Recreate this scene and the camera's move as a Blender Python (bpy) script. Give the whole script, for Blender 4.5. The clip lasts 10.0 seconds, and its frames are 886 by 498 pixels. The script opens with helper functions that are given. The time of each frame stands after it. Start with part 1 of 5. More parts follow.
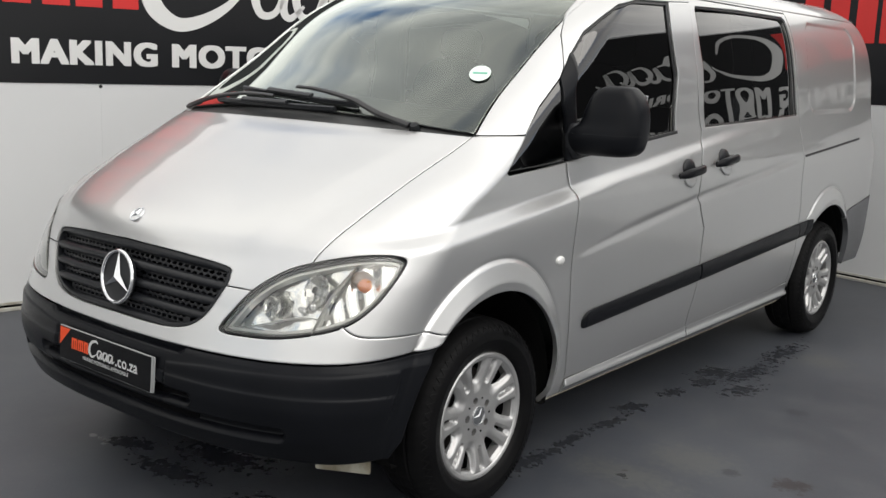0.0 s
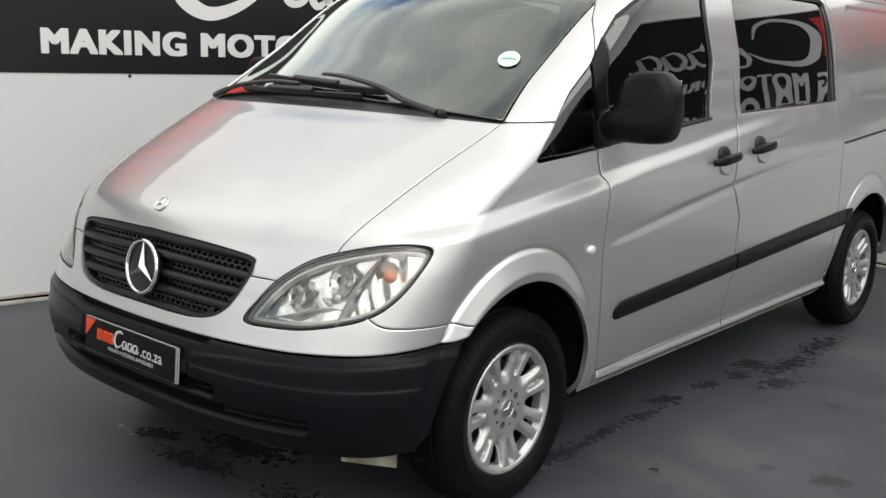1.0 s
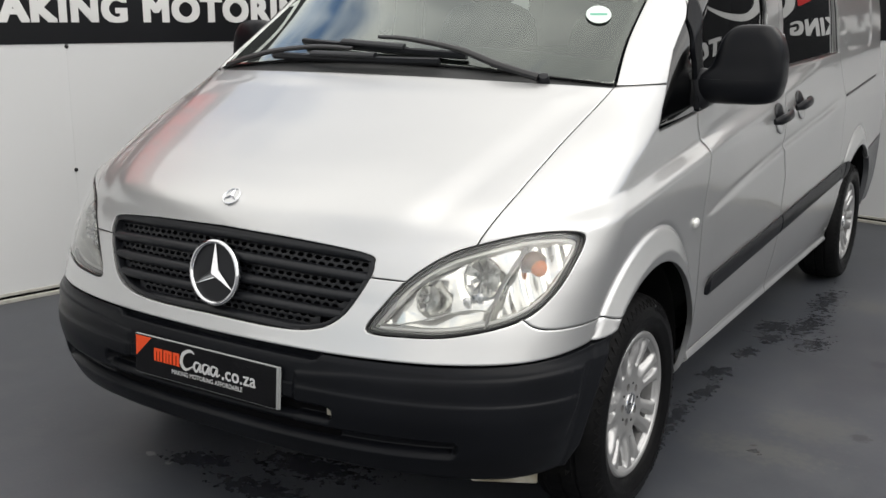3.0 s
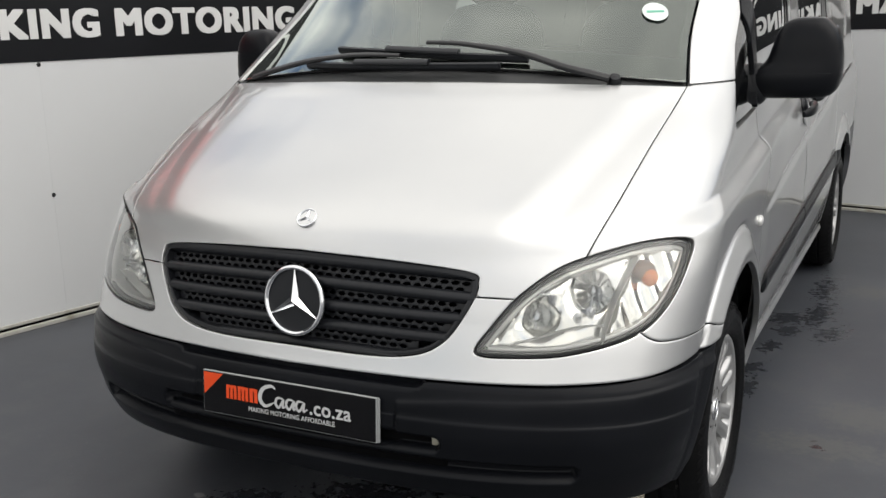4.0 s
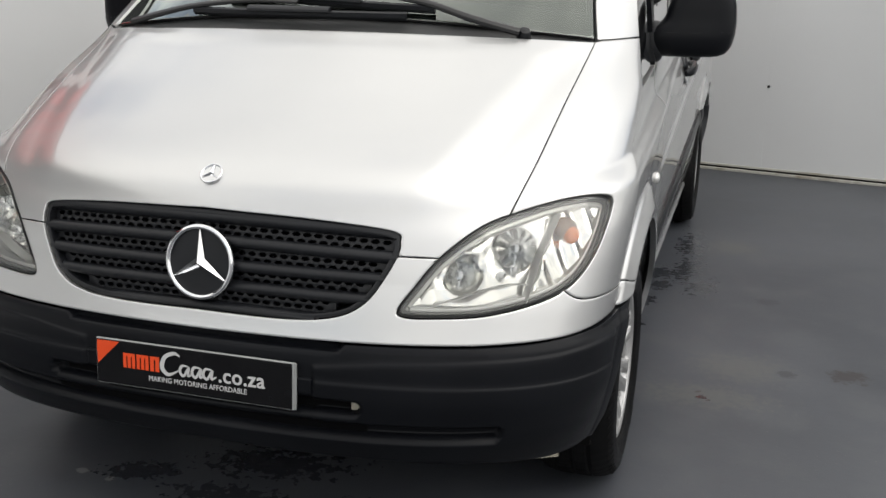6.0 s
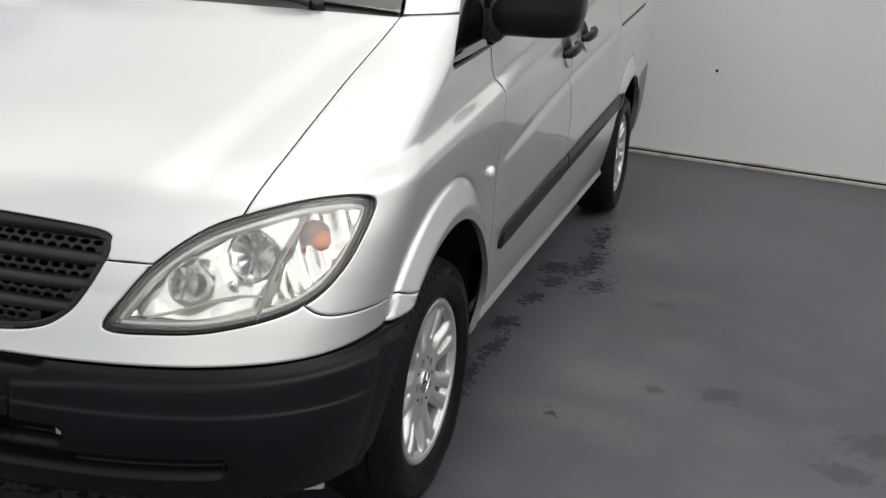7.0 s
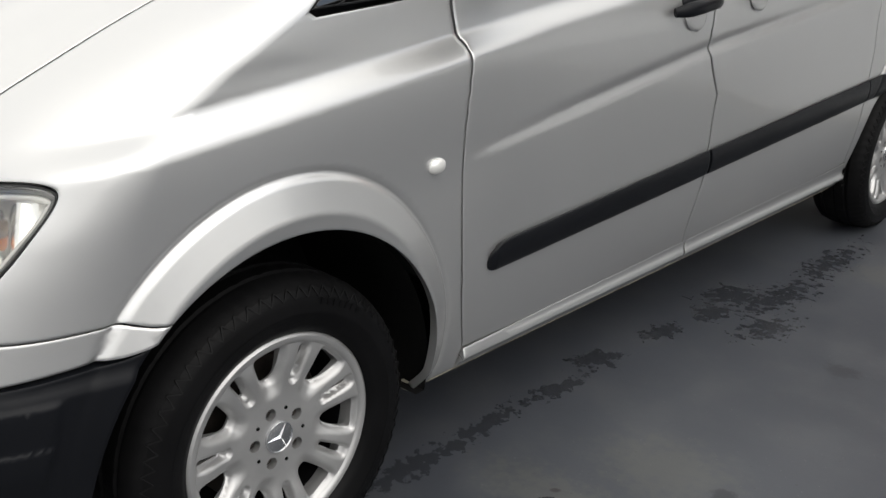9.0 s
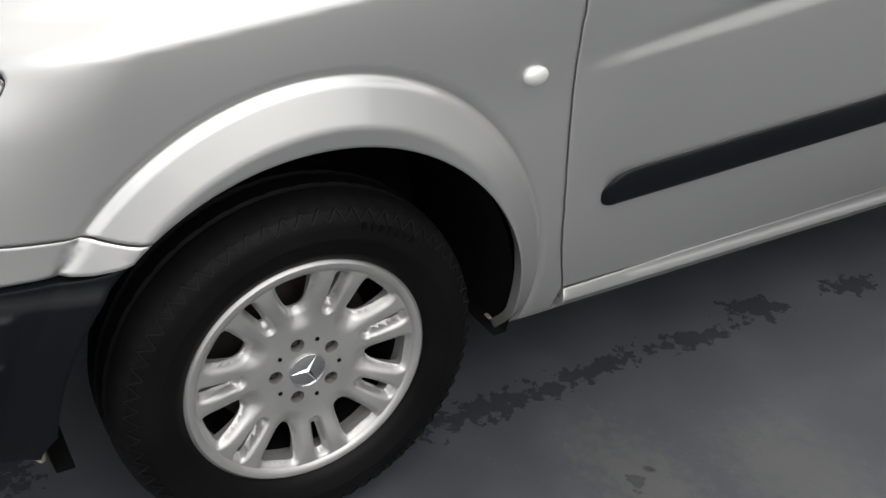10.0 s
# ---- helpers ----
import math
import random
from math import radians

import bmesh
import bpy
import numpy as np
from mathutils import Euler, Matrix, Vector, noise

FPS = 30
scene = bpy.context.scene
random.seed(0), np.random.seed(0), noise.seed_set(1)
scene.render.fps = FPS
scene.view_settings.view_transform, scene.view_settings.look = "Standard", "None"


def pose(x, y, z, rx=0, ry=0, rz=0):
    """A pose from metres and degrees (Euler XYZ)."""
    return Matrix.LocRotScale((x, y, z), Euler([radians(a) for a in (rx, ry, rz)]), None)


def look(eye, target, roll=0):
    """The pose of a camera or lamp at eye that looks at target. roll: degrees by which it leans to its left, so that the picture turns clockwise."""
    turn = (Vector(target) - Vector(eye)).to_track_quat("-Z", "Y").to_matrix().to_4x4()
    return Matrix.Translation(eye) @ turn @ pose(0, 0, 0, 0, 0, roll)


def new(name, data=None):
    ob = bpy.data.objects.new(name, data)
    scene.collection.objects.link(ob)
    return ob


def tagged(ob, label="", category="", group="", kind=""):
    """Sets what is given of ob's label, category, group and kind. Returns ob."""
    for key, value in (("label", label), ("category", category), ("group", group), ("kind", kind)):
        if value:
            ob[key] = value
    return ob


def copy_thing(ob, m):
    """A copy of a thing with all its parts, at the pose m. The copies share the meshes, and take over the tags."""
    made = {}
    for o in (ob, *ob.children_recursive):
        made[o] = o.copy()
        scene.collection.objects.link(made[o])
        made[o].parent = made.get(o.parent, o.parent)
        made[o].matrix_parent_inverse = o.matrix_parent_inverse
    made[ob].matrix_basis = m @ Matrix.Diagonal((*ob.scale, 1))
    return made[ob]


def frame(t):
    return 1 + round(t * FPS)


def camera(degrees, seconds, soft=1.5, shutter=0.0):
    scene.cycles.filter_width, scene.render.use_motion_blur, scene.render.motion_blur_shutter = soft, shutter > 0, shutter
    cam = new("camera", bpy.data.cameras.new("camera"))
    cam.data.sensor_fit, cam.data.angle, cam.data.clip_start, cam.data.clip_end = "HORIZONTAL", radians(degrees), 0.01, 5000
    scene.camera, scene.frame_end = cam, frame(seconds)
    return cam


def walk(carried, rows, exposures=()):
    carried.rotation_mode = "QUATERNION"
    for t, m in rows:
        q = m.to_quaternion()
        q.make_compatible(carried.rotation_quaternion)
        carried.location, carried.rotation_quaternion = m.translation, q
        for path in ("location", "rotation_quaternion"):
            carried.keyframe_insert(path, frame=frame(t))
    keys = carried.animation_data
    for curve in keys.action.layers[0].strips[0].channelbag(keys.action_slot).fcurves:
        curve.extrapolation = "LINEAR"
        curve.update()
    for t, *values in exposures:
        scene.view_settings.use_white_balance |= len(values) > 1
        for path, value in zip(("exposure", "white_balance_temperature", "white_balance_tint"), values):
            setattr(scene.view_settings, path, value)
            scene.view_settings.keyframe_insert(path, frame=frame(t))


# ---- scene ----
cam = camera(48.4, 10.0)
PATH = [
    (0, (2.752, -2.501, 1.469), (1.512, -0.976, 1.100), 2.01),
    (0.5, (2.764, -2.461, 1.471), (1.490, -0.969, 1.085), 1.73),
    (1, (2.725, -2.443, 1.456), (1.437, -0.963, 1.065), 1.60),
    (1.5, (2.547, -2.479, 1.417), (1.301, -0.962, 1.033), 1.73),
    (2, (2.320, -2.512, 1.412), (1.140, -0.949, 1.007), 1.76),
    (3.5, (1.636, -2.657, 1.440), (0.683, -0.963, 0.966), -0.68),
    (4, (1.405, -2.707, 1.439), (0.526, -0.970, 0.983), -1.52),
    (4.5, (1.198, -2.753, 1.444), (0.388, -0.980, 0.995), -2.03),
    (5, (1.020, -2.810, 1.446), (0.341, -0.988, 0.979), -1.06),
    (5.2, (1.026, -2.804, 1.438), (0.372, -0.976, 0.960), -1.00),
    (6.3, (1.312, -2.588, 1.423), (0.771, -0.751, 0.846), 1.29),
    (6.5, (1.394, -2.480, 1.425), (0.859, -0.648, 0.829), 1.76),
    (7, (1.632, -2.220, 1.423), (1.056, -0.401, 0.822), 2.60),
    (7.5, (1.943, -2.005, 1.428), (1.264, -0.216, 0.846), 2.90),
    (8, (2.053, -1.686, 1.387), (1.145, -0.006, 0.791), 1.49),
    (8.5, (2.172, -1.356, 1.368), (1.074, 0.197, 0.749), 1.02),
    (9, (2.237, -1.026, 1.348), (0.979, 0.362, 0.646), 1.77),
    (9.5, (2.210, -0.742, 1.347), (0.834, 0.394, 0.444), 2.36),
    (10, (2.127, -0.544, 1.355), (0.678, 0.395, 0.346), 3.60),
]
EXPOSURES = [(0.0, 0.29), (8.5, 0.30), (9.0, 0.33), (10.0, 0.43)]
walk(cam, [(t, look(eye, target, roll)) for t, eye, target, roll in PATH], EXPOSURES)

from mathutils.geometry import delaunay_2d_cdt

# ---- world, sun, exposure ----
SUN_EL, SUN_ROT = 52.0, 96.0
world = bpy.data.worlds.new("sky")
scene.world = world
world.use_nodes = True
wn, wl = world.node_tree.nodes, world.node_tree.links
wn.clear()
w_out = wn.new("ShaderNodeOutputWorld")
w_bg = wn.new("ShaderNodeBackground")
w_sky = wn.new("ShaderNodeTexSky")
w_sky.sky_type, w_sky.sun_disc = "NISHITA", False
w_sky.sun_elevation, w_sky.sun_rotation = radians(SUN_EL), radians(SUN_ROT)
w_co = wn.new("ShaderNodeTexCoord")
w_map = wn.new("ShaderNodeMapping")
w_map.inputs["Scale"].default_value = (1.0, 1.0, 1.9)
w_noise = wn.new("ShaderNodeTexNoise")
w_noise.inputs["Scale"].default_value, w_noise.inputs["Detail"].default_value = 2.0, 6.0
w_noise.inputs["Roughness"].default_value, w_noise.inputs["Distortion"].default_value = 0.5, 0.3
w_ramp = wn.new("ShaderNodeValToRGB")
w_ramp.color_ramp.elements[0].position, w_ramp.color_ramp.elements[1].position = 0.28, 0.46
w_noise2 = wn.new("ShaderNodeTexNoise")
w_noise2.inputs["Scale"].default_value, w_noise2.inputs["Detail"].default_value = 2.6, 3.0
w_shade = wn.new("ShaderNodeValToRGB")
w_shade.color_ramp.elements[0].position, w_shade.color_ramp.elements[0].color = 0.35, (5.0, 5.0, 5.0, 1)
w_shade.color_ramp.elements[1].position, w_shade.color_ramp.elements[1].color = 0.65, (8.6, 8.4, 8.0, 1)
w_mix = wn.new("ShaderNodeMix")
w_mix.data_type = "RGBA"
wl.new(w_co.outputs["Generated"], w_map.inputs["Vector"])
wl.new(w_map.outputs["Vector"], w_noise.inputs["Vector"])
wl.new(w_map.outputs["Vector"], w_noise2.inputs["Vector"])
wl.new(w_noise.outputs["Fac"], w_ramp.inputs["Fac"])
wl.new(w_noise2.outputs["Fac"], w_shade.inputs["Fac"])
wl.new(w_ramp.outputs["Color"], w_mix.inputs["Factor"])
wl.new(w_sky.outputs["Color"], w_mix.inputs["A"])
wl.new(w_shade.outputs["Color"], w_mix.inputs["B"])
wl.new(w_mix.outputs["Result"], w_bg.inputs["Color"])
wl.new(w_bg.outputs["Background"], w_out.inputs["Surface"])
w_bg.inputs["Strength"].default_value = 0.15

sun = new("sun", bpy.data.lights.new("sun", "SUN"))
sun.data.energy, sun.data.angle, sun.data.color = 1.35, radians(60), (1.0, 0.96, 0.9)
sun.matrix_world = pose(0, 0, 8, 90 - SUN_EL, 0, 180 - SUN_ROT)


# ---- materials ----
def material(name, color=(0.5, 0.5, 0.5), rough=0.5, metal=0.0, coat=0.0, spec=0.5):
    m = bpy.data.materials.new(name)
    m.use_nodes = True
    b = m.node_tree.nodes["Principled BSDF"]
    b.inputs["Base Color"].default_value = (*color, 1)
    b.inputs["Roughness"].default_value = rough
    b.inputs["Metallic"].default_value = metal
    b.inputs["Coat Weight"].default_value = coat
    b.inputs["Coat Roughness"].default_value = 0.03
    b.inputs["Specular IOR Level"].default_value = spec
    return m


def vary(m, scale, amount, rough=0.0, bump=0.0, bump_scale=None, detail=5.0, color2=None, low=0.35, high=0.65):
    """Two-scale variation of colour and gloss, with fine relief."""
    nt = m.node_tree
    n, l = nt.nodes, nt.links
    b = n["Principled BSDF"]
    co = n.new("ShaderNodeTexCoord")
    tx = n.new("ShaderNodeTexNoise")
    tx.inputs["Scale"].default_value, tx.inputs["Detail"].default_value = scale, detail
    l.new(co.outputs["Object"], tx.inputs["Vector"])
    ramp = n.new("ShaderNodeValToRGB")
    base = tuple(b.inputs["Base Color"].default_value)[:3]
    dark = color2 or tuple(c * (1 - amount) for c in base)
    ramp.color_ramp.elements[0].position, ramp.color_ramp.elements[0].color = low, (*dark, 1)
    ramp.color_ramp.elements[1].position, ramp.color_ramp.elements[1].color = high, (*base, 1)
    l.new(tx.outputs["Fac"], ramp.inputs["Fac"])
    l.new(ramp.outputs["Color"], b.inputs["Base Color"])
    if rough:
        mr = n.new("ShaderNodeMapRange")
        r = b.inputs["Roughness"].default_value
        mr.inputs["To Min"].default_value, mr.inputs["To Max"].default_value = max(0.02, r - rough), min(1, r + rough)
        l.new(tx.outputs["Fac"], mr.inputs["Value"])
        l.new(mr.outputs["Result"], b.inputs["Roughness"])
    if bump:
        t2 = n.new("ShaderNodeTexNoise")
        t2.inputs["Scale"].default_value, t2.inputs["Detail"].default_value = bump_scale or scale * 12, 4.0
        l.new(co.outputs["Object"], t2.inputs["Vector"])
        bp = n.new("ShaderNodeBump")
        bp.inputs["Strength"].default_value, bp.inputs["Distance"].default_value = bump, 0.002
        l.new(t2.outputs["Fac"], bp.inputs["Height"])
        l.new(bp.outputs["Normal"], b.inputs["Normal"])
    return m


def sheet_glass(name, tint, gain=1.0, haze=0.0, sheen=(1, 1, 1)):
    """A single pane: tinted see-through with a sharp Fresnel reflection."""
    m = bpy.data.materials.new(name)
    m.use_nodes = True
    n, l = m.node_tree.nodes, m.node_tree.links
    n.clear()
    out = n.new("ShaderNodeOutputMaterial")
    tr = n.new("ShaderNodeBsdfTransparent")
    tr.inputs["Color"].default_value = (*tint, 1)
    gl = n.new("ShaderNodeBsdfGlossy")
    gl.inputs["Roughness"].default_value = haze
    gl.inputs["Color"].default_value = (*sheen, 1)
    fr = n.new("ShaderNodeFresnel")
    fr.inputs["IOR"].default_value = 1.52
    mul = n.new("ShaderNodeMath")
    mul.operation, mul.use_clamp = "MULTIPLY", True
    mul.inputs[1].default_value = gain
    mx = n.new("ShaderNodeMixShader")
    l.new(fr.outputs["Fac"], mul.inputs[0])
    l.new(mul.outputs["Value"], mx.inputs["Fac"])
    l.new(tr.outputs["BSDF"], mx.inputs[1])
    l.new(gl.outputs["BSDF"], mx.inputs[2])
    l.new(mx.outputs["Shader"], out.inputs["Surface"])
    return m


PAINT = vary(material("silver_paint", (0.63, 0.633, 0.632), 0.40, 0.86, 1.0), 1.3, 0.04, 0.02, 0.04, 900)
PAINT.node_tree.nodes["Principled BSDF"].inputs["Coat Roughness"].default_value = 0.05
ALLOY = vary(material("alloy_paint", (0.44, 0.44, 0.44), 0.40, 0.7, 0.25), 18, 0.10, 0.06, 0.10, 500)
PLASTIC = vary(material("black_plastic", (0.0065, 0.0072, 0.0092), 0.30, spec=0.13), 4, 0.25, 0.06, 0.12, 900)
PLASTIC_GREY = vary(material("grey_plastic", (0.125, 0.128, 0.136), 0.5, spec=0.3), 5, 0.2, 0.05, 0.2, 800)
PLASTIC_FINE = vary(material("fine_black_plastic", (0.0105, 0.0115, 0.014), 0.38, spec=0.32), 9, 0.2, 0.05, 0.1, 900)
RUBBER = vary(material("tyre_rubber", (0.005, 0.005, 0.0055), 0.36, spec=0.08), 7, 0.35, 0.10, 0.3, 400)
TREAD = vary(material("tyre_tread", (0.0065, 0.0065, 0.007), 0.6, spec=0.1), 9, 0.35, 0.08, 0.3, 300)
SHOULDER = vary(material("tyre_shoulder_edge", (0.009, 0.009, 0.0095), 0.55, spec=0.12), 20, 0.4)
SCUTTLE = vary(material("scuttle_plastic", (0.045, 0.046, 0.047), 0.5), 8, 0.2, 0.05, 0.15, 700)
GASKET = material("black_rubber", (0.012, 0.012, 0.013), 0.35)
# near black for dark parts, and for shade painted into cavities
DARK = material("dark_parts_and_cavity_shade", (0.004, 0.004, 0.0045), 0.95, spec=0.05)
LINER = vary(material("wheel_arch_liner", (0.007, 0.007, 0.007), 0.9, spec=0.1), 6, 0.5, 0.05, 0.3, 60)
CHROME = vary(material("chrome", (0.82, 0.83, 0.85), 0.08, 1.0), 30, 0.04, 0.02)
SATIN = vary(material("satin_chrome", (0.62, 0.63, 0.64), 0.22, 1.0), 30, 0.05, 0.03)
REFLECTOR = vary(material("lamp_reflector", (0.90, 0.90, 0.88), 0.17, 0.92), 14, 0.06, 0.04)
LAMP_GREY = vary(material("lamp_grey_edge", (0.16, 0.16, 0.16), 0.35), 12, 0.2, 0.05)
LAMP_TRIM = vary(material("lamp_silver_trim", (0.80, 0.80, 0.78), 0.30, 0.40), 10, 0.08, 0.04)
AMBER = material("amber_bulb", (0.70, 0.19, 0.03), 0.25, 0.0, 0.5)
AMBER_CAP = material("amber_bulb_foot", (0.20, 0.13, 0.09), 0.35, 0.2, 0.3)
STEEL = vary(material("brake_steel", (0.06, 0.05, 0.045), 0.5, 0.7), 25, 0.35, 0.1)
LENS = sheet_glass("lamp_lens", (0.96, 0.96, 0.94), 1.7, 0.0)
SCREEN = sheet_glass("windscreen_glass", (0.50, 0.58, 0.53), 2.7, 0.0, (0.90, 0.96, 0.91))
DOOR_GLASS = sheet_glass("door_glass", (0.42, 0.46, 0.44), 2.0, 0.0)
TINT = sheet_glass("tinted_side_glass", (0.035, 0.037, 0.04), 2.0, 0.0)
CLOTH = vary(material("seat_cloth", (0.022, 0.024, 0.027), 0.9, spec=0.1), 4, 0.15)
TRIM_IN = vary(material("cabin_plastic", (0.03, 0.031, 0.033), 0.7), 8, 0.2, 0.05)
PALE = vary(material("pale_sealed_metal", (0.42, 0.40, 0.33), 0.55), 20, 0.35, 0.08, 0.3, 200, color2=(0.22, 0.19, 0.13))
VINYL_BLACK = vary(material("black_banner_vinyl", (0.006, 0.0065, 0.0085), 0.42, spec=0.3), 1.2, 0.2, 0.08, 0.05, 150)
VINYL_WHITE = vary(material("white_banner_vinyl", (0.72, 0.72, 0.71), 0.45), 2.0, 0.05, 0.05)
VINYL_RED = vary(material("red_banner_vinyl", (0.60, 0.020, 0.018), 0.45), 2.0, 0.12, 0.05)
PLATE_BLACK = vary(material("plate_black", (0.006, 0.006, 0.007), 0.25, spec=0.2), 20, 0.3, 0.05)
PLATE_ORANGE = material("plate_orange_red", (0.75, 0.07, 0.012), 0.35)
PLATE_GREY = material("plate_silver_print", (0.55, 0.55, 0.55), 0.35)
CLEAR_EDGE = material("clear_plastic_edge", (0.30, 0.31, 0.31), 0.25)
PAPER = material("licence_disc_paper", (0.72, 0.82, 0.76), 0.6)
DISC_GREEN = material("licence_disc_green", (0.15, 0.45, 0.33), 0.6)
SCREW = material("screw_head", (0.012, 0.012, 0.013), 0.4, 0.3)
WALL = vary(material("white_wall_panel", (0.66, 0.668, 0.672), 0.38), 0.9, 0.05, 0.05, 0.10, 40)
WALL_TRIM = vary(material("wall_bottom_trim", (0.46, 0.45, 0.41), 0.5), 9, 0.5, 0.08, 0.2, 80, color2=(0.27, 0.25, 0.20), low=0.3, high=0.5)


def floor_material():
    """Grey floor paint with broad tone changes, tyre scuffs, pale and dark marks, and wet splashes."""
    m = material("grey_floor_paint", (0.10, 0.104, 0.112), 0.42)
    n, l = m.node_tree.nodes, m.node_tree.links
    b = n["Principled BSDF"]
    co = n.new("ShaderNodeTexCoord")

    def noise_tex(scale, detail=6.0, rough=0.55):
        t = n.new("ShaderNodeTexNoise")
        t.inputs["Scale"].default_value, t.inputs["Detail"].default_value, t.inputs["Roughness"].default_value = scale, detail, rough
        l.new(co.outputs["Object"], t.inputs["Vector"])
        return t.outputs["Fac"]

    def math_node(op, a, c=None, clamp=False):
        k = n.new("ShaderNodeMath")
        k.operation, k.use_clamp = op, clamp
        for i, v in enumerate((a, c)):
            if v is None:
                continue
            if isinstance(v, (int, float)):
                k.inputs[i].default_value = v
            else:
                l.new(v, k.inputs[i])
        return k.outputs["Value"]

    def mix(fac, a, c):
        k = n.new("ShaderNodeMix")
        k.data_type = "RGBA"
        for key, v in (("Factor", fac), ("A", a), ("B", c)):
            if isinstance(v, tuple):
                k.inputs[key].default_value = v
            elif isinstance(v, float):
                k.inputs[key].default_value = v
            else:
                l.new(v, k.inputs[key])
        return k.outputs["Result"]

    def ramp(v, lo, hi):
        k = n.new("ShaderNodeMapRange")
        k.interpolation_type = "SMOOTHSTEP"
        k.inputs["From Min"].default_value, k.inputs["From Max"].default_value = lo, hi
        l.new(v, k.inputs["Value"])
        return k.outputs["Result"]

    broad, mid, fine = noise_tex(0.8), noise_tex(5.0), noise_tex(38.0, 5.0, 0.65)
    edge = noise_tex(30.0, 6.0, 0.62)
    sep = n.new("ShaderNodeSeparateXYZ")
    l.new(co.outputs["Object"], sep.inputs["Vector"])

    def blob(cx, cy, rx, ry, turn=0.0, amount=0.75):
        """A ragged patch: 1 inside, 0 outside."""
        c, s = math.cos(radians(turn)), math.sin(radians(turn))
        dx, dy = math_node("SUBTRACT", sep.outputs["X"], cx), math_node("SUBTRACT", sep.outputs["Y"], cy)
        px = math_node("DIVIDE", math_node("ADD", math_node("MULTIPLY", dx, c), math_node("MULTIPLY", dy, s)), rx)
        py = math_node("DIVIDE", math_node("SUBTRACT", math_node("MULTIPLY", dy, c), math_node("MULTIPLY", dx, s)), ry)
        d = math_node("SQRT", math_node("ADD", math_node("MULTIPLY", px, px), math_node("MULTIPLY", py, py)))
        field = math_node("ADD", math_node("SUBTRACT", 1.0, d), math_node("MULTIPLY", math_node("SUBTRACT", edge, 0.5), amount * 5.0))
        return field

    def union(items):
        v = items[0]
        for k in items[1:]:
            v = math_node("MAXIMUM", v, k)
        return v

    wet = union([blob(.785, 1.285, .055, .10, -20), blob(.815, 1.05, .035, .14, -6), blob(.80, .72, .030, .26, 4, 1.0), blob(.80, .46, .040, .22, 0, 1.0),
                 blob(.82, 1.60, .045, .09, -10), blob(.835, 2.05, .085, .13, -30), blob(.86, 1.86, .060, .09, 0), blob(1.05, 1.88, .06, .12, -10, 1.15),
                 blob(.96, 2.15, .07, .22, -8, 1.25), blob(.95, 2.62, .06, .26, 0, 1.25),
                 blob(-.41, -.47, .12, .06, 20), blob(-.09, -.52, .20, .06, 5), blob(-.06, -.30, .22, .10, 10, .9), blob(.45, -.50, .20, .10, 0, 0.9), blob(1.13, .59, .022, .018)])
    dry = union([blob(1.63, .955, .085, .075, 30, 0.55), blob(1.11, .64, .018, .010, 40, 0.2)])
    pale = union([blob(1.25, .91, .24, .20, 0, 0.4), blob(1.17, 2.65, .20, .18, 0, 0.4), blob(1.14, .61, .3, .14, 0, 0.5)])
    dark = union([blob(2.14, .78, .18, .10, 20, 0.5), blob(1.41, .90, .04, .04, 0, 0.5), blob(2.0, .55, .10, .07, 0, 0.6), blob(1.35, 1.75, .06, .05, 0, 0.5)])
    chips = union([blob(-.58, -.525, .03, .02, 0, 0.3), blob(-.475, -.54, .02, .02, 0, 0.3)])
    col = mix(ramp(broad, 0.3, 0.7), (0.040, 0.044, 0.053, 1), (0.062, 0.067, 0.078, 1))
    col = mix(math_node("MULTIPLY", ramp(mid, 0.42, 0.72), 0.34), col, (0.088, 0.092, 0.098, 1))
    col = mix(math_node("MULTIPLY", ramp(fine, 0.55, 0.8), 0.35), col, (0.06, 0.062, 0.066, 1))
    col = mix(math_node("MULTIPLY", ramp(pale, 0.0, 0.8), 0.26), col, (0.125, 0.123, 0.100, 1))
    col = mix(math_node("MULTIPLY", ramp(dry, 0.0, 0.5), 0.85), col, (0.024, 0.019, 0.020, 1))
    col = mix(math_node("MULTIPLY", ramp(dark, -0.1, 0.5), 0.8), col, (0.026, 0.028, 0.034, 1))
    col = mix(math_node("MULTIPLY", ramp(chips, 0.2, 0.5), 0.6), col, (0.28, 0.28, 0.27, 1))
    wet_m = ramp(wet, -0.12, 0.42)
    specks = ramp(noise_tex(95.0, 3.0, 0.6), 0.66, 0.74)
    col = mix(math_node("MULTIPLY", specks, 0.45), col, (0.16, 0.16, 0.155, 1))
    dots = ramp(noise_tex(60.0, 2.0, 0.5), 0.70, 0.76)
    col = mix(math_node("MULTIPLY", dots, 0.5), col, (0.03, 0.031, 0.034, 1))
    col = mix(math_node("MULTIPLY", wet_m, 0.58), col, (0.016, 0.017, 0.020, 1))
    l.new(col, b.inputs["Base Color"])
    r = n.new("ShaderNodeMix")
    r.data_type = "FLOAT"
    l.new(wet_m, r.inputs["Factor"])
    rr = n.new("ShaderNodeMapRange")
    rr.inputs["To Min"].default_value, rr.inputs["To Max"].default_value = 0.41, 0.50
    l.new(mid, rr.inputs["Value"])
    l.new(rr.outputs["Result"], r.inputs["A"])
    r.inputs["B"].default_value = 0.16
    l.new(r.outputs["Result"], b.inputs["Roughness"])
    bp = n.new("ShaderNodeBump")
    bp.inputs["Strength"].default_value, bp.inputs["Distance"].default_value = 0.12, 0.003
    l.new(fine, bp.inputs["Height"])
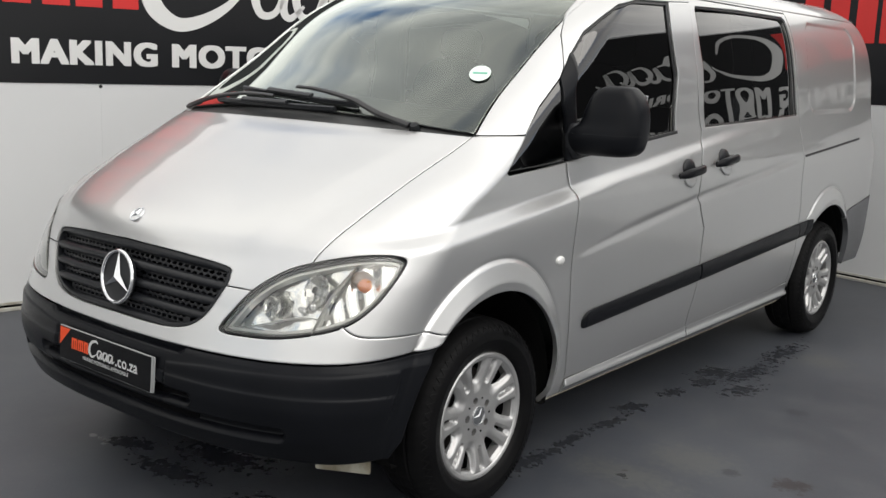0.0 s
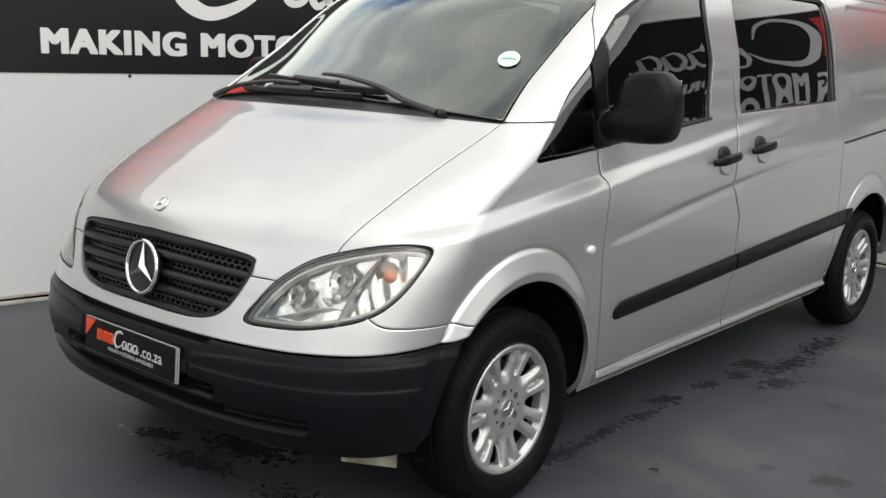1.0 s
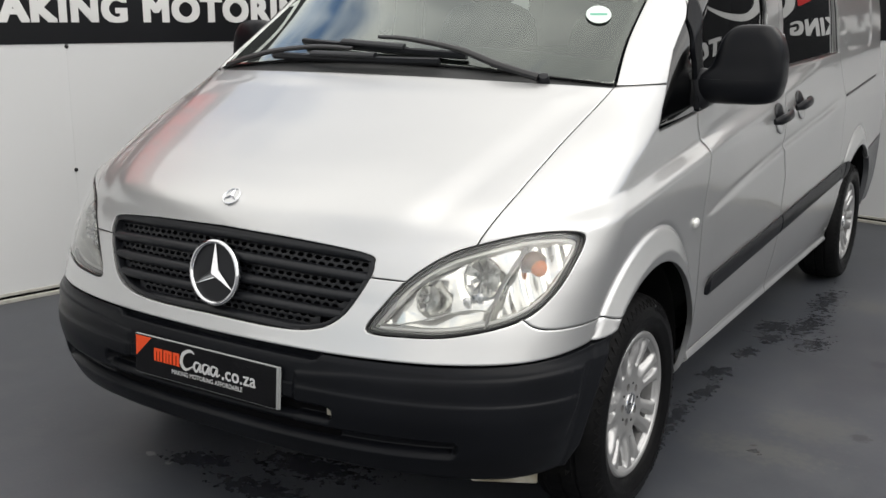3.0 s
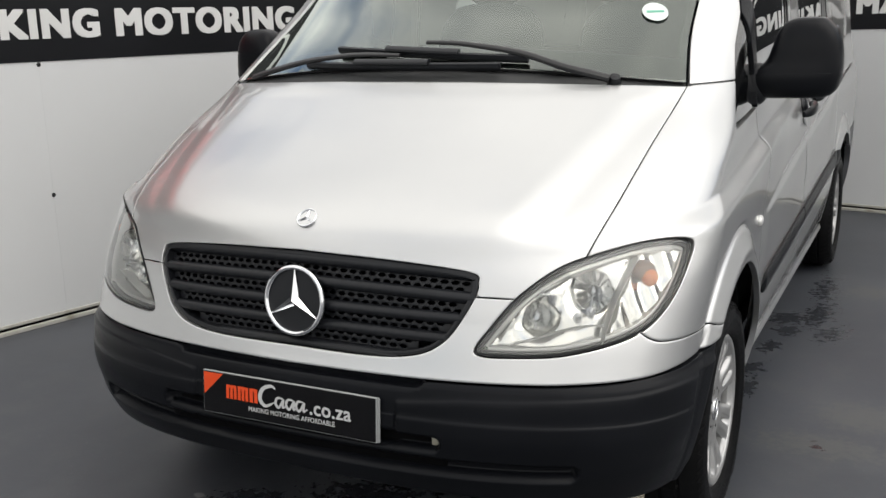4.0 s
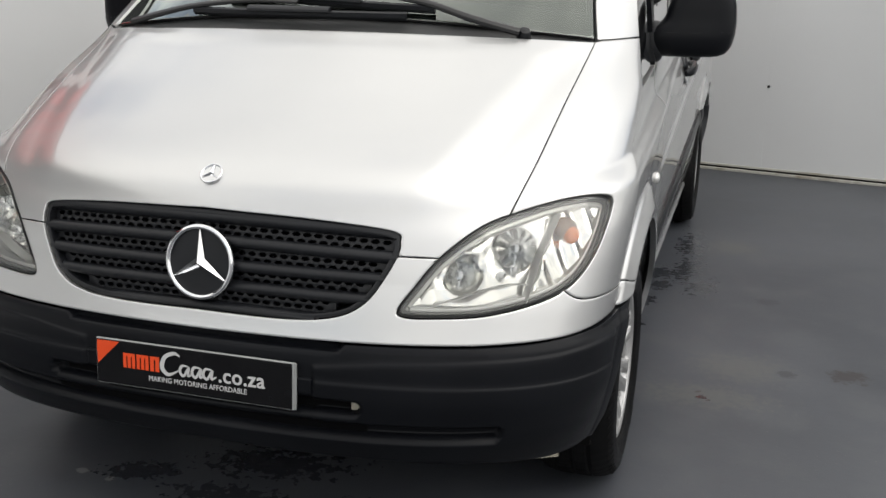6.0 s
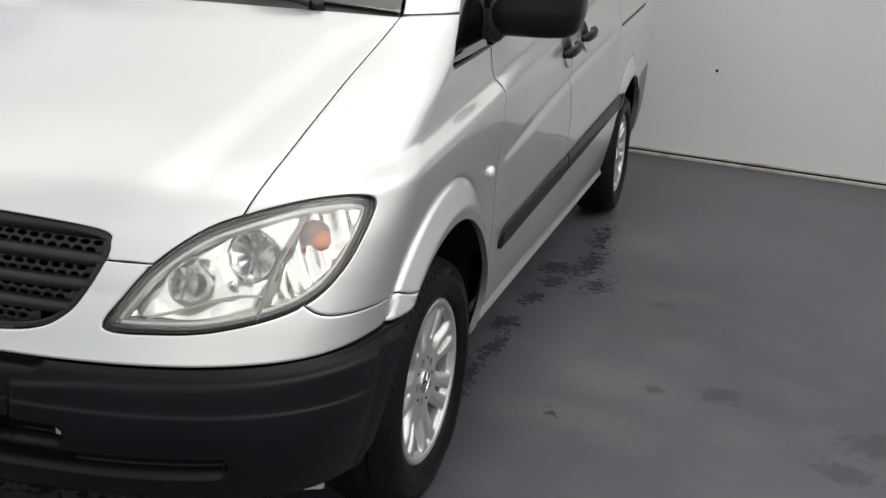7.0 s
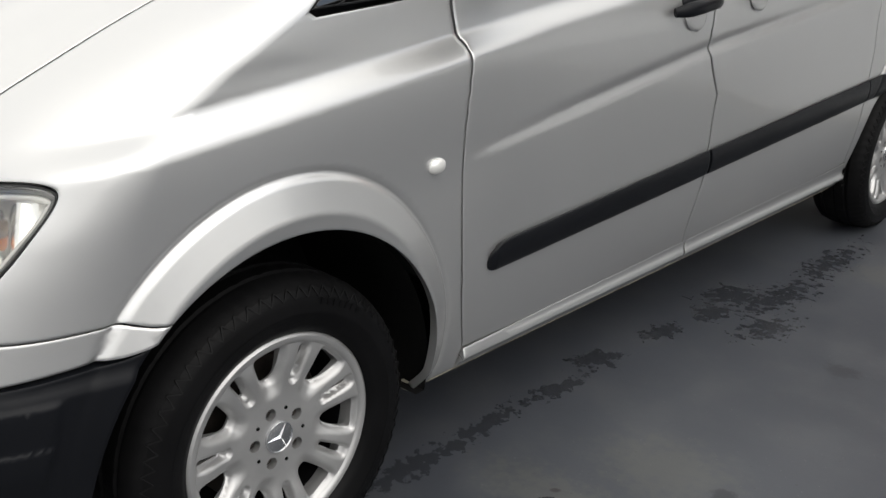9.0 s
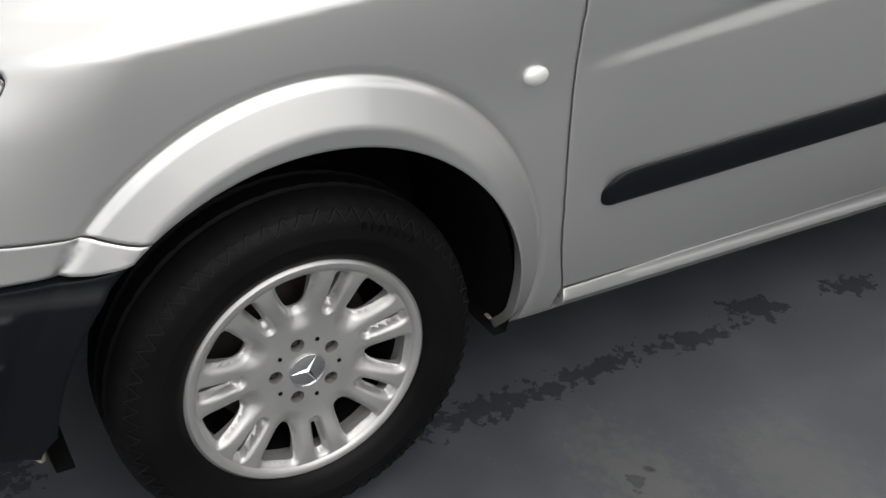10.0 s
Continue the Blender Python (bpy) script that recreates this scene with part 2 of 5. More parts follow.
    l.new(bp.outputs["Normal"], b.inputs["Normal"])
    return m


FLOOR = floor_material()


# ---- mesh helpers ----
def mesh_object(name, verts, faces, mat, parent=None, label="", normals=None, smooth=True):
    me = bpy.data.meshes.new(name)
    me.from_pydata([tuple(v) for v in verts], [], [tuple(f) for f in faces])
    if mat:
        me.materials.append(mat)
    if smooth:
        me.polygons.foreach_set("use_smooth", [True] * len(me.polygons))
    me.update()
    if normals is not None:
        me.normals_split_custom_set([tuple(v) for v in normals])
    ob = new(name, me)
    if parent:
        ob.parent = parent
    if label:
        ob["label"] = label
    return ob


def part(name, bm, mat, parent, label="", smooth=False):
    me = bpy.data.meshes.new(name)
    bmesh.ops.recalc_face_normals(bm, faces=bm.faces)
    bm.to_mesh(me)
    bm.free()
    me.materials.append(mat)
    if smooth:
        me.polygons.foreach_set("use_smooth", [True] * len(me.polygons))
        me.set_sharp_from_angle(angle=radians(38))
    ob = new(name, me)
    if parent:
        ob.parent = parent
    if label:
        ob["label"] = label
    return ob


def box(bm, x0, x1, y0, y1, z0, z1, bevel=0.0, m=None, segments=2):
    g = bmesh.ops.create_cube(bm, size=1.0)
    vs = g["verts"]
    for v in vs:
        v.co = Vector(((x0 + x1) / 2 + v.co.x * (x1 - x0), (y0 + y1) / 2 + v.co.y * (y1 - y0), (z0 + z1) / 2 + v.co.z * (z1 - z0)))
    if bevel:
        es = list({e for v in vs for e in v.link_edges})
        r = bmesh.ops.bevel(bm, geom=es, offset=bevel, segments=segments, affect="EDGES", profile=0.5)
        vs = list({v for f in r["faces"] for v in f.verts} | {v for v in vs if v.is_valid})
    if m is not None:
        for v in vs:
            v.co = m @ v.co
    return vs


def lathe(bm, profile, n=64, m=None, closed=False):
    """Turns (radius, along-x) points round the x axis."""
    m = m or Matrix()
    rings = []
    for i in range(n):
        a = 2 * math.pi * i / n
        rings.append([bm.verts.new(m @ Vector((h, r * math.cos(a), r * math.sin(a)))) for r, h in profile])
    k = len(profile)
    for i in range(n):
        p, q = rings[i], rings[(i + 1) % n]
        for j in range(k if closed else k - 1):
            bm.faces.new((p[j], p[(j + 1) % k], q[(j + 1) % k], q[j]))


def tube(bm, pts, w, h, up=Vector((0, 0, 1)), n=8, taper=None):
    """Sweeps an oval of half-sizes w, h along points."""
    pts = [Vector(p) for p in pts]
    rings = []
    for i, p in enumerate(pts):
        d = (pts[min(i + 1, len(pts) - 1)] - pts[max(i - 1, 0)]).normalized()
        s = d.cross(up).normalized()
        u = s.cross(d)
        k = taper(i / (len(pts) - 1)) if taper else 1.0
        rings.append([bm.verts.new(p + s * (w * k * math.cos(2 * math.pi * j / n)) + u * (h * k * math.sin(2 * math.pi * j / n))) for j in range(n)])
    for a, b in zip(rings, rings[1:]):
        for j in range(n):
            bm.faces.new((a[j], a[(j + 1) % n], b[(j + 1) % n], b[j]))
    bm.faces.new(list(reversed(rings[0])))
    bm.faces.new(rings[-1])


def spline(pts, n=8, closed=False):
    """Catmull-Rom through 2D or 3D points."""
    pts = [np.array(p, float) for p in pts]
    k = len(pts)
    out = []
    for i in range(k if closed else k - 1):
        g = (lambda j: pts[j % k]) if closed else (lambda j: pts[min(max(j, 0), k - 1)])
        a, b, c, d = g(i - 1), g(i), g(i + 1), g(i + 2)
        for j in range(n):
            t = j / n
            out.append(0.5 * (2 * b + (c - a) * t + (2 * a - 5 * b + 4 * c - d) * t * t + (3 * b - a - 3 * c + d) * t ** 3))
    if not closed:
        out.append(pts[-1])
    return out


def sstep(a, b, v):
    t = np.clip((np.asarray(v, float) - a) / (b - a), 0, 1)
    return t * t * (3 - 2 * t)


# ---- the van's outer surface: level outlines with an elliptical nose ----
def itp(z, zs, vs):
    """Smooth monotone interpolation."""
    z, zs, vs = np.asarray(z, float), np.array(zs, float), np.array(vs, float)
    h = np.diff(zs)
    d = np.diff(vs) / h
    m = np.zeros_like(vs)
    m[0], m[-1] = d[0], d[-1]
    d0, d1 = np.where(d[:-1] == 0, 1, d[:-1]), np.where(d[1:] == 0, 1, d[1:])
    m[1:-1] = np.where(d[:-1] * d[1:] > 0, (h[:-1] + h[1:]) / (h[:-1] / d1 + h[1:] / d0), 0)
    zc = np.clip(z, zs[0], zs[-1])
    i = np.clip(np.searchsorted(zs, zc) - 1, 0, len(h) - 1)
    t = (zc - zs[i]) / h[i]
    return ((2 * t ** 3 - 3 * t ** 2 + 1) * vs[i] + (t ** 3 - 2 * t ** 2 + t) * h[i] * m[i]
            + (3 * t ** 2 - 2 * t ** 3) * vs[i + 1] + (t ** 3 - t ** 2) * h[i] * m[i + 1])


NOSE_Z = [.17, .23, .28, .34, .40, .55, .63, .70, .80, .88, .92, .958, 1.02, 1.10, 1.237, 1.26, 1.433, 1.80, 1.88]
NOSE_Y = [-.58, -.68, -.740, -.785, -.80, -.79, -.775, -.765, -.75, -.728, -.705, -.667, -.575, -.43, -.165, -.13, .155, .80, 1.05]
WIDE_Z = [.17, .25, .33, .55, .8, 1.0, 1.05, 1.12, 1.24, 1.5, 1.75, 1.82, 1.88]
WIDE_X = [.77, .830, .86, .900, .91, .913, .908, .892, .868, .838, .78, .73, .62]
BEND_Z = [.17, .40, .57, .70, .90, 1.24, 1.45, 1.8, 1.88]
BEND_L = [.42, .42, .47, .46, .46, .45, .42, .35, .3]
POWER_Z = [.17, .40, .57, .66, .74, .82, .90, 1.0, 1.88]
POWER = [2.4, 2.55, 2.75, 2.65, 2.5, 2.25, 2.0, 2.0, 2.0]
TAIL_Z = [.17, 1.45, 1.70, 1.80, 1.88]
TAIL_Y = [3.93, 3.93, 3.84, 3.74, 3.55]
TAIL_R = 0.13
SPREAD = 1.024  # widths below are given for the bare shell


def level(z):
    return itp(z, NOSE_Z, NOSE_Y), itp(z, WIDE_Z, WIDE_X), itp(z, BEND_Z, BEND_L), itp(z, TAIL_Z, TAIL_Y)


def shell(u, z):
    """u: 0 nose centre, 1 start of the flank, 2 end of the flank, 3 tail centre; minus on the other side."""
    u, z = np.broadcast_arrays(np.asarray(u, float), np.asarray(z, float))
    a = np.abs(u)
    y0, w, bend, yr = level(z)
    th = np.clip(a, 0, 1) * math.pi / 2
    ph = np.clip(a - 2, 0, 1) * math.pi / 2
    x = w * np.sin(th) * np.clip(np.cos(ph), 0, 1) ** 0.45
    p = itp(z, POWER_Z, POWER)
    y = y0 + bend * (1 - np.clip(1 - np.sin(th) ** p, 0, 1) ** (1 / p)) + np.clip(a - 1, 0, 1) * (yr - y0 - bend) + TAIL_R * np.clip(np.sin(ph), 0, 1) ** 0.6
    return np.stack([np.where(u < 0, -SPREAD, SPREAD) * x, y, z], -1)


def fx(x, z):
    """Surface place of a point of the front, from x and z."""
    w = float(level(z)[1])
    return (math.copysign(math.asin(min(abs(x) / w, 1)) * 2 / math.pi, x), z)


def sy(y, z):
    """Surface place of a point of the flank, from y and z."""
    y0, w, bend, yr = [float(v) for v in level(z)]
    if y < y0 + bend:
        p = float(itp(z, POWER_Z, POWER))
        k = max(0.0, min(1.0, 1 - (y - y0) / bend))
        return (math.asin((1 - k ** p) ** (1 / p)) * 2 / math.pi, z)
    return (1 + (y - y0 - bend) / (yr - y0 - bend), z)


def box_field(a, z, a0, a1, z0, z1, r):
    """Distance inside (plus) of a rounded box."""
    qa, qz = np.abs(a - (a0 + a1) / 2) - (a1 - a0) / 2 + r, np.abs(z - (z0 + z1) / 2) - (z1 - z0) / 2 + r
    return r - (np.hypot(np.maximum(qa, 0), np.maximum(qz, 0)) + np.minimum(np.maximum(qa, qz), 0))


def flare(f):
    """Section of a wheel arch flare from its outer edge (0) to the lip (1)."""
    return .15 * sstep(0, .15, f) + .85 * np.clip((f - .05) / .59, 0, 1) - .10 * np.clip((f - .66) / .34, 0, 1)


def relief(u, z):
    """Pressed lines, wheel arch flares and mouldings of the outer skin, in metres outwards."""
    p = shell(u, z)
    a, y, x = np.abs(u), p[..., 1], np.abs(p[..., 0])
    side = sstep(.55, .80, a) * (1 - sstep(1.9, 2.05, a))
    wing = sstep(.38, .86, a) * (1 - sstep(1.9, 2.05, a))
    d = np.zeros_like(y)
    for yc, amp in ((0.008, .031), (3.2, .025)):
        r = np.hypot((y - yc) / .462, (z - .335) / .527)
        f = np.clip((1 - r) / .21, 0, 1)
        low = sstep(.55, .80, z) if yc > 1 else sstep(.24, .34, z)
        low = np.where((y > 3.2), sstep(.24, .34, z), low)
        d = d + side * (amp * flare(f) - .004 * np.exp(-((r - 1.0) / .012) ** 2)) * low
    zc = np.interp(y, [.50, 1.53, 2.70, 3.5], [.820, .946, 1.051, 1.10])
    amp = sstep(.50, 1.1, y) * (1 - sstep(2.3, 2.75, y))
    d = d - side * .0062 * amp * np.exp(-((z - zc) / .017) ** 2)
    d = d + side * .0042 * sstep(.45, .60, y) * (1 - sstep(2.3, 2.75, y)) * sstep(0, .03, zc - z) * (1 - sstep(.03, .25, zc - z))
    zs = .985 + .115 * y
    on = sstep(-.62, -.28, y) * (1 - .62 * sstep(.25, .9, y)) * (1 - sstep(1.5, 2.7, y))
    d = d + wing * .036 * on * (sstep(.032, -.030, z - zs) - .55) * (1 - sstep(.03, .30, zs - z)) * (1 - sstep(.05, .26, z - zs))
    d = d + wing * .010 * np.exp(-((z - zs - .115) / .055) ** 2) * sstep(-.45, .05, y) * (1 - sstep(.25, .8, y))
    d = d - side * .008 * sstep(0, .012, box_field(y, z, 2.86, 3.66, 1.275, 1.76, .12)) * (y > 2.7)
    d = d + .014 * np.clip((.745 - z) / .135, 0, 1.2) * (1 - sstep(.62, .92, a))
    ridge = .50 + .55 * (z - .86)
    d = d + .012 * sstep(.065, -.065, x - ridge) * sstep(.87, .95, z) * (1 - sstep(1.2, 1.26, z)) * (a < .9)
    return d


def bumper_relief(u, z):
    """Terraced rubbing band, plate recess, intake and long slot of the front bumper."""
    p = shell(u, z)
    a, x, yy = np.abs(u) * 1.08, np.abs(p[..., 0]) / SPREAD, p[..., 1]
    d = np.full_like(x, .018) - .010 * sstep(.590, .618, z)
    line = np.interp(x, [.29, .45, .64, .80, .88], [.553, .570, .578, .583, .590])
    on = sstep(.288, .303, x) * (1 - sstep(.905, .925, np.abs(u)))
    d = d + on * .0065 * sstep(.0045, -.0045, z - line) * sstep(.40, .49, z)
    d = d + on * .0040 * sstep(.0030, -.0030, z - .520) * sstep(.40, .49, z)
    d = d - .024 * sstep(0, .012, box_field(a, z, -.285, .285, .582, .70, .03))
    d = d - .036 * sstep(0, .012, box_field(a, z, -.325, .325, .440, .482, .016))
    d = d - .030 * sstep(0, .012, box_field(a, z, -.635, .635, .384, .427, .020))
    r = np.hypot((yy - .008) / .462, (z - .335) / .527)
    d = d + sstep(.55, .8, np.abs(u)) * .014 * flare(np.clip((1 - r) / .21, 0, 1))
    return d


def skin(u, z, bumps, off=0.0):
    e = 1e-3
    p = shell(u, z)
    t1, t2 = shell(u + e, z) - shell(u - e, z), shell(u, z + e) - shell(u, z - e)
    n = np.cross(t1, t2)
    n /= np.maximum(np.linalg.norm(n, axis=-1, keepdims=True), 1e-12)
    return p + n * ((bumps(u, z) if bumps else 0.0) + off)[..., None] if bumps else p + n * off


def skin_normal(u, z, bumps, off=0.0):
    eu, ez = np.where(np.abs(u) < 1, 2.5e-3, 7e-4), 2.5e-3
    t1 = skin(u + eu, z, bumps, off) - skin(u - eu, z, bumps, off)
    t2 = skin(u, z + ez, bumps, off) - skin(u, z - ez, bumps, off)
    n = np.cross(t1, t2)
    return n / np.maximum(np.linalg.norm(n, axis=-1, keepdims=True), 1e-12)


def run(u):
    """Length along the outline, roughly, from u."""
    a = np.abs(u)
    return np.sign(u) * np.where(a < 1, 1.08 * a, np.where(a < 2, 1.08 + 3.85 * (a - 1), 4.93 + .95 * (a - 2)))


def unrun(s):
    a = np.abs(s)
    return np.sign(s) * np.where(a < 1.08, a / 1.08, np.where(a < 4.93, 1 + (a - 1.08) / 3.85, 2 + (a - 4.93) / .95))


def inside(px, py, poly):
    c = np.zeros(px.shape, bool)
    q = np.array(poly)
    x1, y1 = q[:, 0], q[:, 1]
    x2, y2 = np.roll(x1, -1), np.roll(y1, -1)
    for i in range(len(q)):
        if y1[i] == y2[i]:
            continue
        hit = ((y1[i] > py) != (y2[i] > py)) & (px < (x2[i] - x1[i]) * (py - y1[i]) / (y2[i] - y1[i]) + x1[i])
        c ^= hit
    return c


def edge_distance(px, py, poly):
    q = np.array(poly)
    best = np.full(px.shape, 9.0)
    for (ax, ay), (bx, by) in zip(q, np.roll(q, -1, 0)):
        dx, dy = bx - ax, by - ay
        t = np.clip(((px - ax) * dx + (py - ay) * dy) / max(dx * dx + dy * dy, 1e-12), 0, 1)
        best = np.minimum(best, np.hypot(px - ax - t * dx, py - ay - t * dy))
    return best


def resample(poly, step):
    out = []
    q = [np.array(p, float) for p in poly]
    for a, b in zip(q, q[1:] + q[:1]):
        k = max(1, int(math.ceil(np.linalg.norm(b - a) / step)))
        out += [a + (b - a) * i / k for i in range(k)]
    return out


def shrink(loop, d):
    """Moves a closed outline inwards by d."""
    q = np.array(loop, float)
    area = np.sum(q[:, 0] * np.roll(q[:, 1], -1) - np.roll(q[:, 0], -1) * q[:, 1])
    e1, e2 = q - np.roll(q, 1, 0), np.roll(q, -1, 0) - q
    e1 /= np.maximum(np.linalg.norm(e1, axis=1, keepdims=True), 1e-9)
    e2 /= np.maximum(np.linalg.norm(e2, axis=1, keepdims=True), 1e-9)
    n = np.stack([-(e1[:, 1] + e2[:, 1]), e1[:, 0] + e2[:, 0]], 1)
    n /= np.maximum(np.linalg.norm(n, axis=1, keepdims=True), .5)
    return [tuple(v) for v in q + n * d * (1 if area > 0 else -1)]


def fill_outline(outer, holes, step, zs=1.0, extra=()):
    """Triangles over a flat outline with holes: points, triangles and the boundary loops."""
    k = np.array([1.0, zs])
    loops = [resample([np.array(p) * k for p in loop], step) for loop in (outer, *holes)]
    pts = [p for loop in loops for p in loop]
    edges, rims, base = [], [], 0
    for loop in loops:
        n = len(loop)
        rims.append([base + i for i in range(n)])
        edges += [(base + i, base + (i + 1) % n) for i in range(n)]
        base += n
    lo, hi = np.min(loops[0], 0), np.max(loops[0], 0)
    gx, gy = np.meshgrid(np.arange(lo[0], hi[0], step), np.arange(lo[1], hi[1], step * .87))
    gx = gx + (np.arange(gx.shape[0]) % 2)[:, None] * step / 2
    gx, gy = gx.ravel(), gy.ravel()
    ok = inside(gx, gy, loops[0]) & (edge_distance(gx, gy, loops[0]) > step * .45)
    for h in loops[1:]:
        ok &= ~inside(gx, gy, h)
        gi = np.where(ok)[0]
        ok[gi[edge_distance(gx[gi], gy[gi], h) < step * .45]] = False
    if len(extra):
        ex = np.array(extra, float) * k
        good = inside(ex[:, 0], ex[:, 1], loops[0]) & (edge_distance(ex[:, 0], ex[:, 1], loops[0]) > min(step * .3, .0042))
        for h in loops[1:]:
            good &= ~inside(ex[:, 0], ex[:, 1], h)
        ex = ex[good]
        for p in ex:
            ok &= (gx - p[0]) ** 2 + (gy - p[1]) ** 2 > (step * .55) ** 2
        pts += list(ex)
    pts += [np.array(p) for p in zip(gx[ok], gy[ok])]
    vs, _, fs, orig, _, _ = delaunay_2d_cdt([Vector(p) for p in pts], edges, [], 1, 1e-7)
    index = {}
    for i, o in enumerate(orig):
        for j in o:
            index[j] = i
    vs = np.array([tuple(v) for v in vs])
    fs = np.array([f for f in fs if len(f) == 3])
    c = vs[fs].mean(1)
    keep = inside(c[:, 0], c[:, 1], loops[0])
    for h in loops[1:]:
        keep &= ~inside(c[:, 0], c[:, 1], h)
    return vs / k, fs[keep], [[index[i] for i in r] for r in rims]


def panel(name, outline, mat, parent, holes=(), step=.012, zs=1.0, depth=.018, off=0.0, bumps=relief, label="", flip=False, soft=0.55, lines=()):
    """A pressed panel on the van's skin, with returned edges. Outline: surface places."""
    flat = [[(float(run(np.array(u))), z) for u, z in loop] for loop in (outline, *holes)]
    extra = [(float(run(np.array(u))), z) for u, z in lines]
    if soft > .3:
        kk = np.array([1.0, zs])
        for q, loop in enumerate(flat):
            dense = [p for p in resample([np.array(p) * kk for p in loop], step * .8)]
            extra += [tuple(np.array(p) / kk) for p in shrink(dense, (.005 if q == 0 else -.005))]
    pts, tris, rims = fill_outline(flat[0], flat[1:], step, zs, extra)
    u, z = unrun(pts[:, 0]), pts[:, 1]
    co, no = skin(u, z, bumps, off), skin_normal(u, z, bumps, off)
    a, b, c = co[tris[:, 0]], co[tris[:, 1]], co[tris[:, 2]]
    wrong = (np.cross(b - a, c - a) * no[tris[:, 0]]).sum(1) < 0
    tris[wrong] = tris[wrong][:, ::-1]
    verts, top_n, faces = list(co), no.copy(), [tuple(int(i) for i in t) for t in tris]
    count, rim_normals = len(faces), []
    for k, rim in enumerate(rims):
        q = pts[rim]
        area = np.sum(q[:, 0] * np.roll(q[:, 1], -1) - np.roll(q[:, 0], -1) * q[:, 1])
        turn = 1.0 if (area > 0) == (k == 0) else -1.0
        n, low = len(rim), len(verts)
        out = []
        for i in range(n):
            o = np.cross(co[rim[(i + 1) % n]] - co[rim[i - 1]], no[rim[i]]) * turn
            out.append(o / max(np.linalg.norm(o), 1e-9))
        for i in range(n):
            verts.append(co[rim[i]] - no[rim[i]] * depth)
            m = no[rim[i]] + soft * out[i]
            top_n[rim[i]] = m / np.linalg.norm(m)
        for i in range(n):
            j = (i + 1) % n
            f, g = (rim[i], low + i, low + j, rim[j]), (out[i], out[i], out[j], out[j])
            v = np.cross(verts[f[1]] - verts[f[0]], verts[f[3]] - verts[f[0]])
            if np.dot(v, out[i]) < 0:
                f, g = f[::-1], g[::-1]
            faces.append(f)
            rim_normals.append(g)
    normals = [top_n[i] for f in faces[:count] for i in f] + [v for g in rim_normals for v in g]
    if flip:
        verts = [(-v[0], v[1], v[2]) for v in verts]
        pairs, at = [], 0
        for f in faces:
            pairs.append([(-v[0], v[1], v[2]) for v in reversed(normals[at:at + len(f)])])
            at += len(f)
        normals = [v for p in pairs for v in p]
        faces = [tuple(reversed(f)) for f in faces]
    return mesh_object(name, verts, faces, mat, parent, label, normals)


def on_skin(place, out=0.0, bumps=relief):
    u, z = place
    return Vector(skin(np.array([u]), np.array([z]), bumps, out)[0])


def skin_frame(place, out=0.0, bumps=relief):
    """A pose on the skin: x along the outline to the rear, y up, z outwards."""
    u, z = np.array([place[0]]), np.array([place[1]])
    n = Vector(skin_normal(u, z, bumps)[0])
    o = Vector(skin(u, z, bumps, out)[0])
    up = (Vector((0, 0, 1)) - n * n.z).normalized()
    r = up.cross(n)
    m = Matrix((r, up, n)).transposed().to_4x4()
    m.translation = o
    return m


# ---- ground and booth walls ----
def ground():
    bm = bmesh.new()
    bmesh.ops.create_grid(bm, x_segments=2, y_segments=2, size=250)
    ob = part("ground", bm, FLOOR, None)
    return tagged(ob, "grey painted concrete floor with wet splashes and stains", "floor", kind="structure")


ground()
AL, AR = Vector((.235, 1, 0)).normalized(), Vector((1, -.208, 0)).normalized()


def wall_pose(origin, along):
    """x along the wall, y up, z into the booth."""
    m = Matrix((along, Vector((0, 0, 1)), along.cross(Vector((0, 0, 1))))).transposed().to_4x4()
    m.translation = origin
    return m


LEFT, REAR = wall_pose(Vector((-2.639, 0, 0)), AL), wall_pose(Vector((0, 5.101, 0)), AR)
WALL_H, BAND = 2.40, 1.286


def text_mesh(words, s0, s1, z0, z1, m, mat, parent, out=0.006, fat=0.058):
    """Words in the built-in font, made heavier by layered copies and fitted to a width and a cap height."""
    cu = bpy.data.curves.new("lettering", "FONT")
    cu.body, cu.size, cu.offset, cu.extrude, cu.resolution_u = words, 1.0, 0.0, 0.0, 4
    cu.space_character = 1.0 + 2.2 * fat
    ob = bpy.data.objects.new("lettering", cu)
    scene.collection.objects.link(ob)
    me = bpy.data.meshes.new_from_object(ob.evaluated_get(bpy.context.evaluated_depsgraph_get()))
    bpy.data.objects.remove(ob)
    co = np.array([tuple(v.co) for v in me.vertices])
    lo, hi = co.min(0), co.max(0)
    faces = [tuple(p.vertices) for p in me.polygons]
    verts, polys = [], []
    thin = (z1 - z0) / 90
    for k, (i, j) in enumerate([(p, q) for p in (0, -1, 1, -.5, .5) for q in (0, -1, 1)]):
        dx, dy = i * fat, j * fat * .55
        base = len(verts)
        for c in co:
            verts.append(m @ Vector((s0 + (c[0] + dx + fat - lo[0]) / (hi[0] - lo[0] + 2 * fat) * (s1 - s0),
                                     z0 + (c[1] + dy + fat * .55 - lo[1]) / (hi[1] - lo[1] + fat * 1.1) * (z1 - z0), out + k * thin * .12)))
        polys += [tuple(i + base for i in f) for f in faces]
    return mesh_object("lettering", verts, polys, mat, parent, smooth=False)


